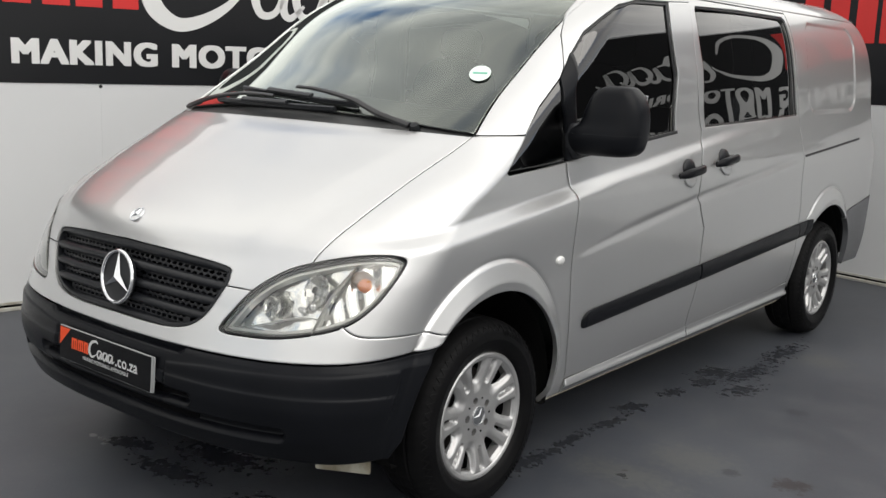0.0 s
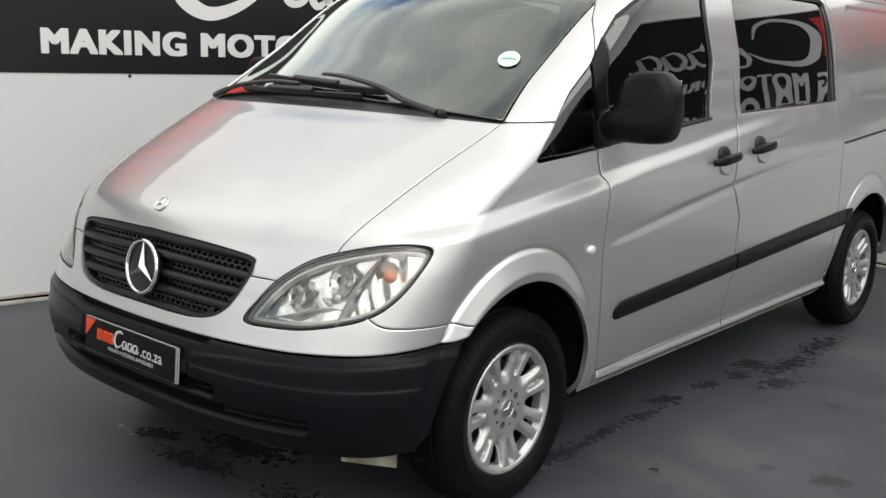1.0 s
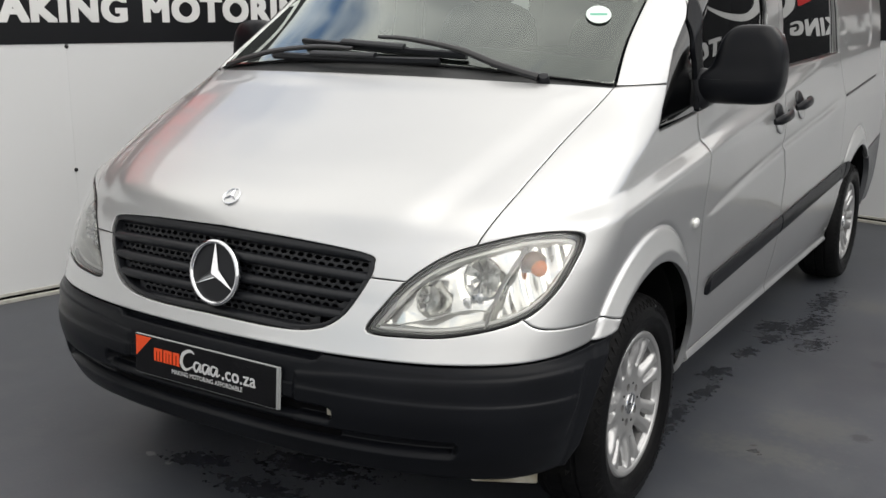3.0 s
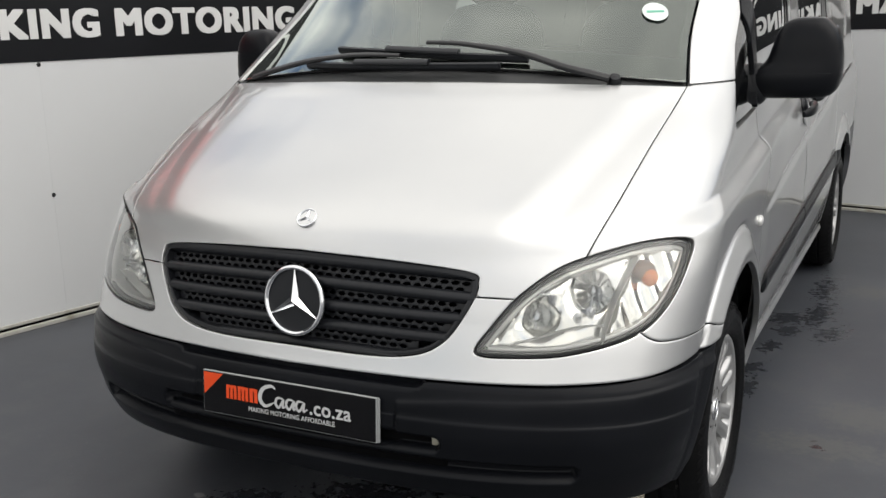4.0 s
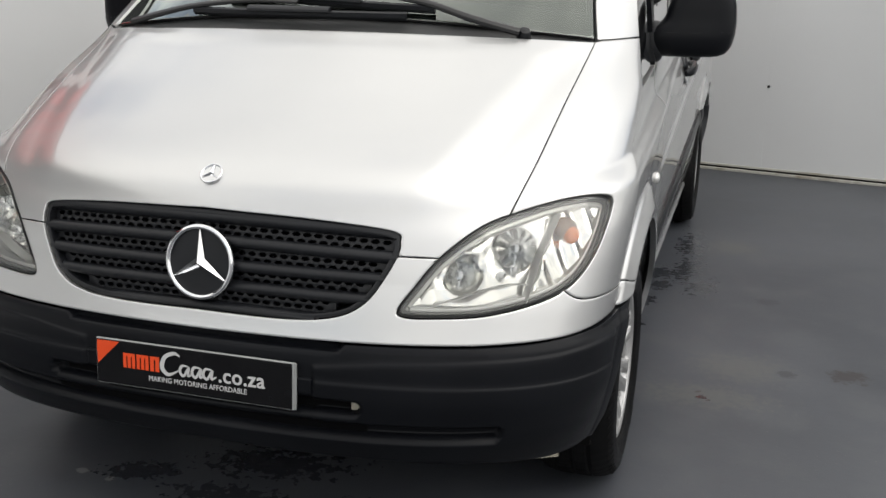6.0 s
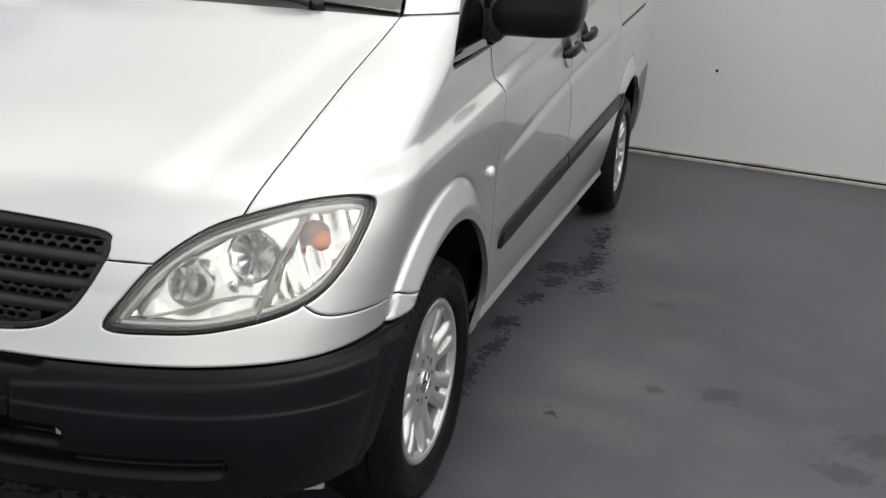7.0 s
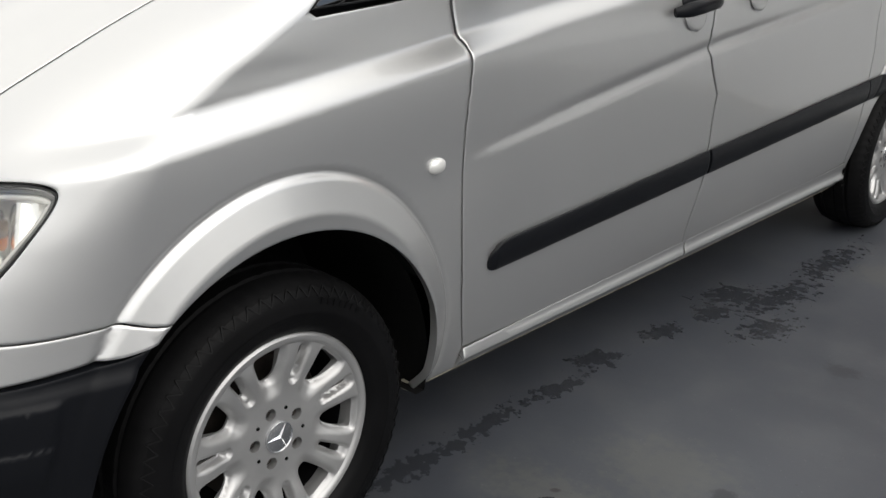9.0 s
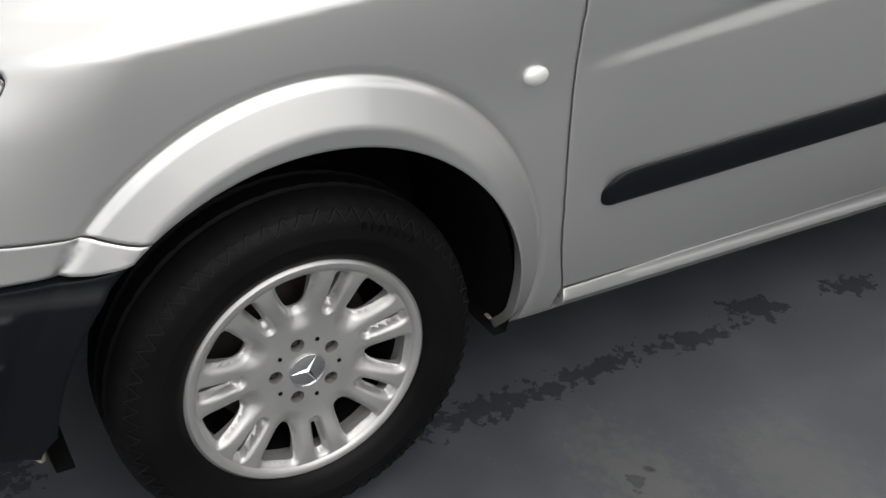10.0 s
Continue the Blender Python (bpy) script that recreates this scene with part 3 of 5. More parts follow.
def ribbon(bm, pts, widths, m, out, n=10, thick=0.002):
    """A flat brush stroke along a curve, wider and narrower on its way."""
    path = spline([(*p, w) for p, w in zip(pts, widths)], n)
    rows = []
    for i, p in enumerate(path):
        a, b = path[max(i - 1, 0)], path[min(i + 1, len(path) - 1)]
        d = np.array([b[0] - a[0], b[1] - a[1]])
        d = d / max(np.linalg.norm(d), 1e-9)
        w = max(p[2], 0.0005) / 2
        q = [(p[0] - d[1] * w, p[1] + d[0] * w), (p[0] + d[1] * w, p[1] - d[0] * w)]
        rows.append([bm.verts.new(m @ Vector((x, y, h))) for x, y in q for h in (out, out + thick)])
    for a, b in zip(rows, rows[1:]):
        for i, j in ((1, 3), (3, 2), (2, 0), (0, 1)):
            bm.faces.new((a[i], a[j], b[j], b[i]))
    bm.faces.new([rows[0][k] for k in (0, 1, 3, 2)])
    bm.faces.new([rows[-1][k] for k in (2, 3, 1, 0)])


def slab(bm, x0, x1, y0, y1, z0, z1, m, bevel=0.0):
    box(bm, x0, x1, y0, y1, z0, z1, bevel, m)


def booth_wall(name, m, s0, s1, joints, shift, label):
    bm = bmesh.new()
    slab(bm, s0, s1, 0.0, WALL_H, -0.09, -0.012, m)
    wall = tagged(part(name, bm, WALL, None), label, "wall", kind="structure")
    edges = [s0] + [j for j in joints if s0 < j < s1] + [s1]
    for a, b in zip(edges, edges[1:]):
        bm = bmesh.new()
        slab(bm, a + .0002, b - .0002, 0.045, BAND + .02, -0.012, 0.0, m)
        part("panel", bm, WALL, wall)
    bm = bmesh.new()
    slab(bm, s0, s1, BAND, WALL_H - .03, 0.0, 0.004, m)
    part("banner", bm, VINYL_BLACK, wall, "black printed banner along the top")
    bm = bmesh.new()
    slab(bm, s0, s1, 0.0, 0.020, -0.012, 0.022, m, 0.003)
    part("bottom_trim", bm, WALL_TRIM, wall, "dirty metal channel along the floor")
    bm = bmesh.new()
    slab(bm, s0, s1, 0.033, 0.048, -0.012, 0.007, m, 0.002)
    part("upper_trim", bm, WALL_TRIM, wall)
    bm = bmesh.new()
    slab(bm, s0, s1, 0.018, 0.034, -0.012, 0.0035, m)
    part("trim_gap", bm, DARK, wall)
    for j in joints:
        for z in (BAND - .014, .640):
            bm = bmesh.new()
            lathe(bm, [(0.0, .007), (.006, .006), (.010, .003), (.011, 0.0)], 14, m @ Matrix.Translation((j, z, 0)) @ Matrix.Rotation(radians(-90), 4, "Y"))
            part("screw", bm, SCREW, wall)
    text_mesh("MAKING", .251 + shift, 1.080 + shift, 1.390, 1.532, m, VINYL_WHITE, wall)
    text_mesh("MOTORING", 1.169 + shift, 2.379 + shift, 1.390, 1.532, m, VINYL_WHITE, wall)
    text_mesh("AFFORDABLE", 2.485 + shift, 3.828 + shift, 1.390, 1.532, m, VINYL_WHITE, wall)
    for a, b, k in ((-0.596, -0.028, 3), (0.008, 0.576, 3), (0.608, 0.970, 2)):
        bm = bmesh.new()
        w = (b - a - .060 * (k - 1)) / k
        for i in range(k):
            c = a + i * (w + .060)
            slab(bm, c + shift, c + w + shift, 1.718, 2.10, .004, .0065, m, .001)
        slab(bm, a + shift, b + shift, 2.0985, 2.22, .004, .0065, m, .001)
        part("red_block", bm, VINYL_RED, wall, "plain red banner shape")
    bm = bmesh.new()
    pts = [(1.657, 2.015), (1.584, 2.185), (1.382, 2.270), (1.144, 2.164), (1.044, 1.941), (1.062, 1.750), (1.199, 1.650), (1.364, 1.676), (1.547, 1.782), (1.712, 1.952)]
    ribbon(bm, [(x + shift, y) for x, y in pts], [.02, .05, .07, .085, .105, .112, .085, .07, .048, .012], m, .0045)
    part("white_stroke", bm, VINYL_WHITE, wall, "plain white brush stroke")
    for c in (1.822, 2.115, 2.390):
        bm = bmesh.new()
        pts = [(c + .10, 1.973), (c - .02, 1.994), (c - .10, 1.867), (c - .06, 1.740), (c + .05, 1.761), (c + .13, 1.952), (c + .10, 1.782), (c + .15, 1.724), (c + .25, 1.803)]
        ribbon(bm, [(x + shift, y) for x, y in pts], [.02, .045, .06, .05, .04, .045, .055, .045, .02], m, .0048)
        part("white_stroke", bm, VINYL_WHITE, wall)
    return wall


booth_wall("wall_left", LEFT, -6.0, 5.62, [.737 + 1.315 * k for k in range(-2, 4)], 0.0, "white panelled booth wall with a black printed banner")
booth_wall("wall_rear", REAR, -1.40, 6.5, [.018 + 1.315 * k for k in range(5)], .596, "white panelled rear wall with a black printed banner")


# ---- the van ----
van = tagged(new("van"), "silver panel van with black bumpers parked on the painted floor", "van")
CUT = [(.681, .888), (.700, .945), (.716, 1.005), (.735, 1.118), (.756, 1.238)]
LAMP = [(.472, .690), (.506, .742), (.550, .801), (.617, .859), (.681, .888), (.785, .914), (.861, .912), (.876, .876), (.855, .777), (.800, .716), (.672, .680), (.555, .672), (.486, .673)]
GRILLE_TOP = [(0.461, 0.804), (0.463, 0.833), (0.438, 0.857), (0.246, 0.875), (0.000, 0.883)]
GRILLE_LOW = [(0.000, 0.651), (0.219, 0.651), (0.335, 0.665), (0.399, 0.700), (0.438, 0.756), (0.461, 0.804)]
BELOW = [(0.0, 0.606), (.361, 0.609), (.638, 0.612), (.816, 0.618)]


def places(pts, how):
    return [how(a, b) for a, b in pts]


def mirrored(pts):
    return [(-a, b) for a, b in reversed(pts) if a > 1e-9]


def curve_f(pts, n=6):
    return [fx(float(a), float(b)) for a, b in spline(pts, n)]


def curve_s(pts, n=6):
    return [sy(float(a), float(b)) for a, b in spline(pts, n)]


def arch(yc, r, a0, a1, n=40):
    return [sy(yc + r * math.cos(radians(a0 + (a1 - a0) * i / n)), .335 + 1.035 * r * math.sin(radians(a0 + (a1 - a0) * i / n))) for i in range(n + 1)]


def flare_lines(yc, step):
    """Places along the outer edge of a wheel arch flare."""
    out = []
    for k in (.852, .866, .880, .955, .966, .976, .986, .996, 1.006, 1.018):
        n = int(3.2 / step)
        for i in range(n + 1):
            a = radians(-8 + 196 * i / n)
            out.append(sy(yc + .462 * k * math.cos(a), .335 + .527 * k * math.sin(a)))
    return out


def gap(outline, d=.0022):
    flat = [(float(run(np.array(u))), z) for u, z in outline]
    keep = [p for i, p in enumerate(flat) if math.dist(p, flat[i - 1]) > 1e-4]
    return [(float(unrun(np.array(s))), z) for s, z in shrink(keep, d)]


LAMP_EDGE = [tuple(p) for p in spline(LAMP, 6, True)]


def lamp_run(i, j):
    """Points of the lamp's outline from one listed point to another."""
    return [fx(float(a), float(b)) for a, b in LAMP_EDGE[i * 6:j * 6 + 1]]


# bonnet
rear_line = [fx(.756 * k / 8, 1.262 - .024 * (k / 8) ** 2) for k in range(9)]
half = rear_line + list(reversed(curve_f(CUT)))[1:] + list(reversed(lamp_run(2, 4)))[1:] + [fx(.50, .803)] + curve_f(GRILLE_TOP)
hood_outline = half + mirrored(half[1:-1])
panel("bonnet", gap(hood_outline), PAINT, van, step=.014, zs=1.7, label="silver bonnet with a shut line")

# nose panel round the grille and under the lamps
seam = curve_s([(-.2525, .668), (-.287, .672), (-.325, .684)], 4)
seam_in = spline([np.array(sy(-.325, .684)), np.array(fx(.866, .690)), np.array(fx(.832, .700)), np.array(fx(.807, .722))], 5)
half = ([fx(.463, .804), fx(.50, .803)] + lamp_run(2, 2)[:1]
        + [fx(float(a), float(b)) for a, b in reversed(LAMP_EDGE[:13])]
        + [fx(float(a), float(b)) for a, b in reversed(LAMP_EDGE[9 * 6:])]
        + list(reversed([tuple(p) for p in seam_in])) + list(reversed(seam)) + arch(0, .408, 128.4, 133.3, 4)
        + [sy(-.332, .631)] + list(reversed(places(BELOW, fx))))
low = curve_f(GRILLE_LOW)
nose = half + mirrored(half[:-1]) + [(-u, z) for u, z in reversed(low[1:])] + low[:-1]
panel("nose_panel", gap(nose, .0015), PAINT, van, step=.010, label="silver nose panel")

# front bumper
half = [fx(0, .608)] + places([(a, b - .003) for a, b in BELOW[1:]], fx) + [sy(-.332, .628)] + arch(0, .408, 134.4, 176, 16) + [sy(-.43, .314), fx(.78, .316), fx(.66, .326), fx(.40, .334), fx(0, .338)]
band = []
for k in range(150):
    x = .28 + .605 * k / 149
    z = float(np.interp(x, [.29, .45, .64, .80, .88], [.553, .570, .578, .583, .590]))
    band += [fx(q * x, z + dz) for q in (1, -1) for dz in (-.0055, 0, .0055)] + [fx(q * x, .520 + dz) for q in (1, -1) for dz in (-.004, 0, .004)]
bumper = panel("front_bumper", gap(half + mirrored(half[1:-1]), .001), PLASTIC, van, step=.009, lines=band, depth=.05, bumps=bumper_relief, label="dark grey textured plastic front bumper")
for side in (1, -1):
    bm = bmesh.new()
    m = Matrix.Diagonal((side, 1, 1, 1)) @ Matrix.Translation((.730, -.465, 0)) @ Matrix.Rotation(radians(28), 4, "Z")
    box(bm, -.088, .088, -.007, .007, .226, .345, .005, m)
    part("air_deflector", bm, PALE, bumper, "pale worn deflector under the bumper")
# flat near-black sheets stand for the shade inside the bumper openings
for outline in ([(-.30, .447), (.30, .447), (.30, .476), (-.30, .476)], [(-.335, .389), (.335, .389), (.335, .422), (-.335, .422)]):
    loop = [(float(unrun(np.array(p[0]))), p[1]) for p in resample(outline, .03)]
    panel("intake", loop, DARK, bumper, step=.03, depth=.004, off=-.008, bumps=None, label="near-black sheet painted as the shade in the air intake")
bm = bmesh.new()
m = skin_frame(fx(.395, .461), -.010, None)
box(bm, -.020, .020, -.013, .013, -.012, .008, .004, m)
part("towing_eye_cover", bm, PALE, bumper, "small pale towing eye cover")

# sides
FRONT_EDGE = [(.445, 1.148), (.456, 1.060), (.466, 1.020), (.466, .80), (.496, .50), (.548, .326)]


def flank(flip):
    st = .0085 if not flip else .02
    kw = dict(flip=flip)
    # wing
    out = (curve_f(CUT) + [tuple(p) for p in spline([np.array(fx(.756, 1.241)), np.array(sy(.15, 1.2435)), np.array(sy(.222, 1.2435))], 4)][1:]
           + [sy(.150, 1.185), sy(.085, 1.132), sy(.10, 1.122), sy(.28, 1.134)] + curve_s(FRONT_EDGE, 5) + [sy(.549, .264), sy(.44, .262), sy(.405, .262)]
           + arch(0, .408, -9, 127.6, 50) + seam + [tuple(p) for p in seam_in][1:]
           + [fx(float(a), float(b)) for a, b in reversed(LAMP_EDGE[4 * 6 + 1:9 * 6 + 1])])
    wing = panel("front_wing", gap(out, .0016), PAINT, van, step=st, lines=flare_lines(.008, .010) if not flip else (), label="silver front wing with a flared wheel arch", **kw)
    m = skin_frame(sy(.383, .807), .002)
    if flip:
        m = Matrix.Diagonal((-1, 1, 1, 1)) @ m
    bm = bmesh.new()
    bmesh.ops.create_uvsphere(bm, u_segments=20, v_segments=12, radius=1.0, matrix=m @ Matrix.Diagonal((.024, .017, .011, 1)))
    part("side_repeater", bm, LAMP_TRIM, wing, "small pale side repeater lamp", smooth=True)
    # front door
    out = list(reversed(curve_s(FRONT_EDGE, 5))) + [sy(.80, 1.182), sy(1.30, 1.221), sy(1.325, 1.45), sy(1.322, 1.752), sy(1.528, 1.765), sy(1.55, 1.22), sy(1.549, .80), sy(1.551, .326)]
    door = panel("front_door", gap(out), PAINT, van, step=st, label="silver front door", **kw)
    top = [sy(.508, 1.468), sy(.60, 1.588), sy(.70, 1.672), sy(.80, 1.728), sy(.95, 1.770), sy(1.15, 1.782), sy(1.528, 1.786)]
    low_edge = [sy(1.528, 1.7655), sy(1.322, 1.752), sy(1.05, 1.742), sy(.907, 1.715), sy(.80, 1.668), sy(.68, 1.606), sy(.573, 1.522)]
    panel("window_frame", gap(top + low_edge), PAINT, door, step=.014, **kw)
    glass = [sy(.520, 1.160), sy(.80, 1.183), sy(1.297, 1.222), sy(1.322, 1.45), sy(1.319, 1.751), sy(1.05, 1.741), sy(.907, 1.714), sy(.80, 1.667), sy(.68, 1.605), sy(.573, 1.520), sy(.548, 1.45)]
    def pane(yc, k):
        return lambda u, z: relief(u, z) + k * (shell(u, z)[..., 1] - yc) * (z - 1.5) - .024 * (shell(u, z)[..., 1] - yc) ** 2 - .02 * (z - 1.5) ** 2

    panel("window", glass, DOOR_GLASS if flip else TINT, door, step=.03, depth=.004, off=-.010, bumps=pane(.95, .024), label="dark tinted door glass", **kw)
    panel("window_border", gap(glass, -.003), GASKET, door, holes=[gap(glass, .012)], step=.02, depth=.004, off=-.0065, label="black window border", **kw)
    panel("window_seal", [sy(.50, 1.153), sy(.80, 1.176), sy(1.315, 1.218), sy(1.315, 1.231), sy(.80, 1.190), sy(.50, 1.168)], GASKET, door, step=.02, depth=.012, off=.003, **kw)
    panel("mirror_base_plate", [sy(.447, 1.150), sy(.522, 1.158), sy(.552, 1.45), sy(.572, 1.525), sy(.508, 1.466), sy(.470, 1.432), sy(.455, 1.30)], PLASTIC, door, step=.02, depth=.012, off=.002, label="black plate at the mirror foot", **kw)
    panel("quarter_window", [sy(.095, 1.134), sy(.150, 1.185), sy(.222, 1.2435), sy(.332, 1.337), sy(.470, 1.432), sy(.455, 1.30), sy(.446, 1.152), sy(.28, 1.142)], TINT, van, step=.02, depth=.006, off=-.006, label="dark triangular quarter glass", **kw)
    # sliding door
    hole = [sy(1.592, 1.236), sy(1.568, 1.50), sy(1.552, 1.735), sy(1.57, 1.752), sy(2.0, 1.762), sy(2.58, 1.762), sy(2.612, 1.745), sy(2.66, 1.50), sy(2.694, 1.268), sy(2.2, 1.252)]
    out = [sy(1.551, .328), sy(2.70, .36), sy(2.745, .372), sy(2.745, .80), sy(2.735, 1.06), sy(2.715, 1.28), sy(2.68, 1.55), sy(2.635, 1.782), sy(1.531, 1.782), sy(1.553, 1.22), sy(1.552, .80)]
    slide = panel("sliding_door", gap(out), PAINT, van, holes=[hole], step=st, label="silver sliding side door", **kw)
    panel("window", gap(hole, -.008), TINT, slide, step=.03, depth=.004, off=-.012, bumps=pane(2.15, .018), label="dark tinted side glass", **kw)
    panel("window_border", gap(hole, -.003), GASKET, slide, holes=[gap(hole, .010)], step=.02, depth=.004, off=-.0065, label="black window border", **kw)
    # rear quarter
    out = ([sy(2.745, .372), sy(2.795, .335)] + list(reversed(arch(3.2, .408, 50, 178, 50))) + [sy(3.50, .672), sy(3.60, .700), (2.0, .745), (2.22, .772), (2.22, 1.796)]
           + [sy(2.638, 1.796), sy(2.638, 1.784), sy(2.68, 1.55), sy(2.715, 1.28), sy(2.735, 1.06), sy(2.745, .80)])
    quarter = panel("rear_quarter", gap(out), PAINT, van, step=.014 if not flip else .03, lines=flare_lines(3.2, .012) if not flip else (), label="silver rear quarter panel with a blind window", **kw)
    panel("slide_rail", [sy(2.75, 1.050), sy(3.68, 1.108), sy(3.68, 1.120), sy(2.75, 1.062)], GASKET, quarter, step=.03, depth=.01, off=.0025, label="black sliding door rail", **kw)
    out = arch(3.2, .408, 4, 49, 24) + [sy(3.50, .668), sy(3.60, .696), (2.0, .741), (2.22, .768), (2.3, .768), (2.999, .768), (2.999, .36), (2.2, .345), (2.0, .345), sy(3.64, .35)]
    panel("rear_bumper", gap(out), PLASTIC_GREY, van, step=.02, depth=.03, off=.004, label="weathered grey plastic rear bumper", **kw)
    panel("tailgate", gap([(2.22, .772), (2.999, .772), (2.999, 1.796), (2.22, 1.796)]), PAINT, van, step=.04, **kw)
    # pillar and roof edge
    screen = spline([(.759, 1.243), (.722, 1.37), (.704, 1.50), (.700, 1.60), (.697, 1.70), (.690, 1.796)], 5)
    out = ([fx(float(a), float(b)) for a, b in screen] + [sy(2.638, 1.796), sy(2.636, 1.784), sy(1.53, 1.788)] + list(reversed(top)) + [sy(.470, 1.434), sy(.332, 1.340), sy(.224, 1.2465)])
    panel("screen_pillar", gap(out, .0015), PAINT, van, step=.014, zs=1.3, label="silver windscreen pillar", **kw)
    panel("roof", [fx(0.0005, 1.798)] + [(k / 10, 1.798) for k in range(1, 30)] + [(2.999, 1.798), (2.999, 1.878)] + [(k / 10, 1.878) for k in range(29, 0, -1)] + [fx(.0005, 1.878)], PAINT, van, step=.05, depth=.01, **kw)
    # sill
    def sill_relief(u, z):
        return relief(u, z) + .016 * np.exp(-((z - .300) / .016) ** 2)

    for y0, y1 in ((.552, 1.563), (1.572, 2.79)):
        panel("sill", [sy(y0, .262), sy(y1, .264), sy(y1, .322 + .018 * (y1 - .55)), sy(y0, .3225 + .018 * (y0 - .55))], PAINT, van, step=.012, depth=.03, bumps=sill_relief, label="silver sill strip", **kw)
    bm = bmesh.new()
    box(bm, .815, .838, .41, 2.79, .244, .268, .004)
    if flip:
        for v in bm.verts:
            v.co.x *= -1
    part("sill_flange", bm, PALE, van, "pale dirty seam under the sill")
    # rubbing strips
    def strip_relief(u, z):
        y = shell(u, z)[..., 1]
        mid = np.interp(y, [.57, 1.57, 2.98], [.553, .600, .667])
        return relief(u, z) + .016 * np.sqrt(np.clip(1 - ((z - mid) / .047) ** 2, 0, 1)) * sstep(.565, .60, y)

    for y0, y1, own in ((.575, 1.548, door), (1.560, 2.739, slide), (2.744, 2.895, quarter)):
        tip = y0 < 1
        lowz = lambda y: .521 + (y - .575) * .0415
        topz = lambda y: .586 + (y - .575) * .0510
        o = [sy(y1, lowz(y1)), sy(y1 + (.03 if y1 > 2.8 else 0), topz(y1))]
        if tip:
            o += [sy(float(a), float(b)) for a, b in spline([(y0 + .085, topz(y0 + .085)), (y0 + .045, topz(y0 + .045) - .003), (y0 + .018, topz(y0) - .012), (y0 + .002, .553), (y0 + .001, .534), (y0 + .008, .523), (y0 + .024, lowz(y0 + .024))], 4)]
        else:
            o += [sy(y0, topz(y0)), sy(y0, lowz(y0))]
        panel("rubbing_strip", o, PLASTIC, own, step=.0075, depth=.02, off=-.002, bumps=strip_relief, label="black plastic rubbing strip", **kw)
    # handles
    for yc, zc, own in ((1.36, 1.060, door), (1.725, 1.086, slide)):
        m = skin_frame(sy(yc, zc))
        if flip:
            m = Matrix.Diagonal((-1, 1, 1, 1)) @ m
        bm = bmesh.new()
        pts = [Vector((x, -.004 + .010 * x / .118, .012 + .026 * (1 - (abs(x) / .118) ** 3))) for x in np.linspace(-.118, .118, 15)]
        tube(bm, [m @ p for p in pts], .019, .012, up=(m.to_3x3() @ Vector((0, 0, 1))), n=12, taper=lambda t: .62 + .38 * min(1, 6 * t, 6 * (1 - t)))
        hd = part("door_handle", bm, PLASTIC, own, "black door handle over a round recess", smooth=True)
        bm = bmesh.new()
        bmesh.ops.create_uvsphere(bm, u_segments=20, v_segments=12, radius=1, matrix=m @ Matrix.Translation((-.006, .012, .002)) @ Matrix.Diagonal((.056, .042, .013, 1)))
        part("recess_cap", bm, PLASTIC_FINE, own, smooth=True)
        bm = bmesh.new()
        bmesh.ops.create_uvsphere(bm, u_segments=20, v_segments=12, radius=1, matrix=m @ Matrix.Translation((.006, -.024, .001)) @ Matrix.Diagonal((.056, .046, .009, 1)))
        part("recess_cup", bm, PAINT, own, smooth=True)
    # wheel arch liners
    for yc in (0.0, 3.2):
        bm = bmesh.new()
        n = 36
        rows = []
        for i in range(n + 1):
            a = radians(-24 + 228 * i / n)
            r = .425
            rows.append([bm.verts.new((x, yc + r * math.cos(a), max(.335 + r * math.sin(a), .265))) for x in (.50, .885)])
        for a, b in zip(rows, rows[1:]):
            bm.faces.new((a[0], a[1], b[1], b[0]))
        bm.faces.new([r[0] for r in rows])
        if flip:
            for v in bm.verts:
                v.co.x *= -1
        part("arch_liner", bm, LINER, van, "black wheel arch liner", smooth=True)
    return wing, door, slide


flank(False)
flank(True)

# roof centre
ring = [tuple(shell(np.array(k / 12), np.array(1.876))) for k in range(-36, 37)]
mesh_object("roof", [(x, y, z) for x, y, z in ring[:-1]], [tuple(range(len(ring) - 1))], PAINT, van, smooth=False)

# underbody
bm = bmesh.new()
box(bm, -.50, .50, -.56, 3.92, .255, .33)
box(bm, -.79, .79, .46, 2.74, .262, .33)
box(bm, -.79, .79, 3.66, 3.92, .36, .42)
box(bm, -.58, .58, -.56, -.46, .27, .60)
part("underbody", bm, DARK, van, "dark underbody")

# windscreen with black border, cowl
half = [fx(0, 1.302)] + [fx(.75 * k / 6, 1.302 - .052 * (k / 6) ** 2) for k in range(1, 6)] + curve_f([(.750, 1.250), (.716, 1.37), (.698, 1.50), (.694, 1.60), (.690, 1.70), (.684, 1.790), ], 5) + [fx(.35, 1.794), fx(0, 1.796)]
screen_outline = half + mirrored(half[1:-1])
panel("windscreen", screen_outline, SCREEN, van, step=.03, zs=1.6, depth=.004, off=-.004, bumps=None, label="greenish windscreen reflecting the sky")
half = [fx(0, 1.358)] + [fx(.715 * k / 6, 1.358 - .048 * (k / 6) ** 2) for k in range(1, 6)] + curve_f([(.716, 1.312), (.700, 1.38), (.680, 1.50), (.676, 1.60), (.672, 1.70), (.668, 1.770)], 5) + [fx(.35, 1.776), fx(0, 1.778)]
inner = half + mirrored(half[1:-1])
panel("windscreen_border", gap(screen_outline, -.001), GASKET, van, holes=[inner], step=.015, zs=1.6, depth=.005, off=-.0045, bumps=None, label="black windscreen border")
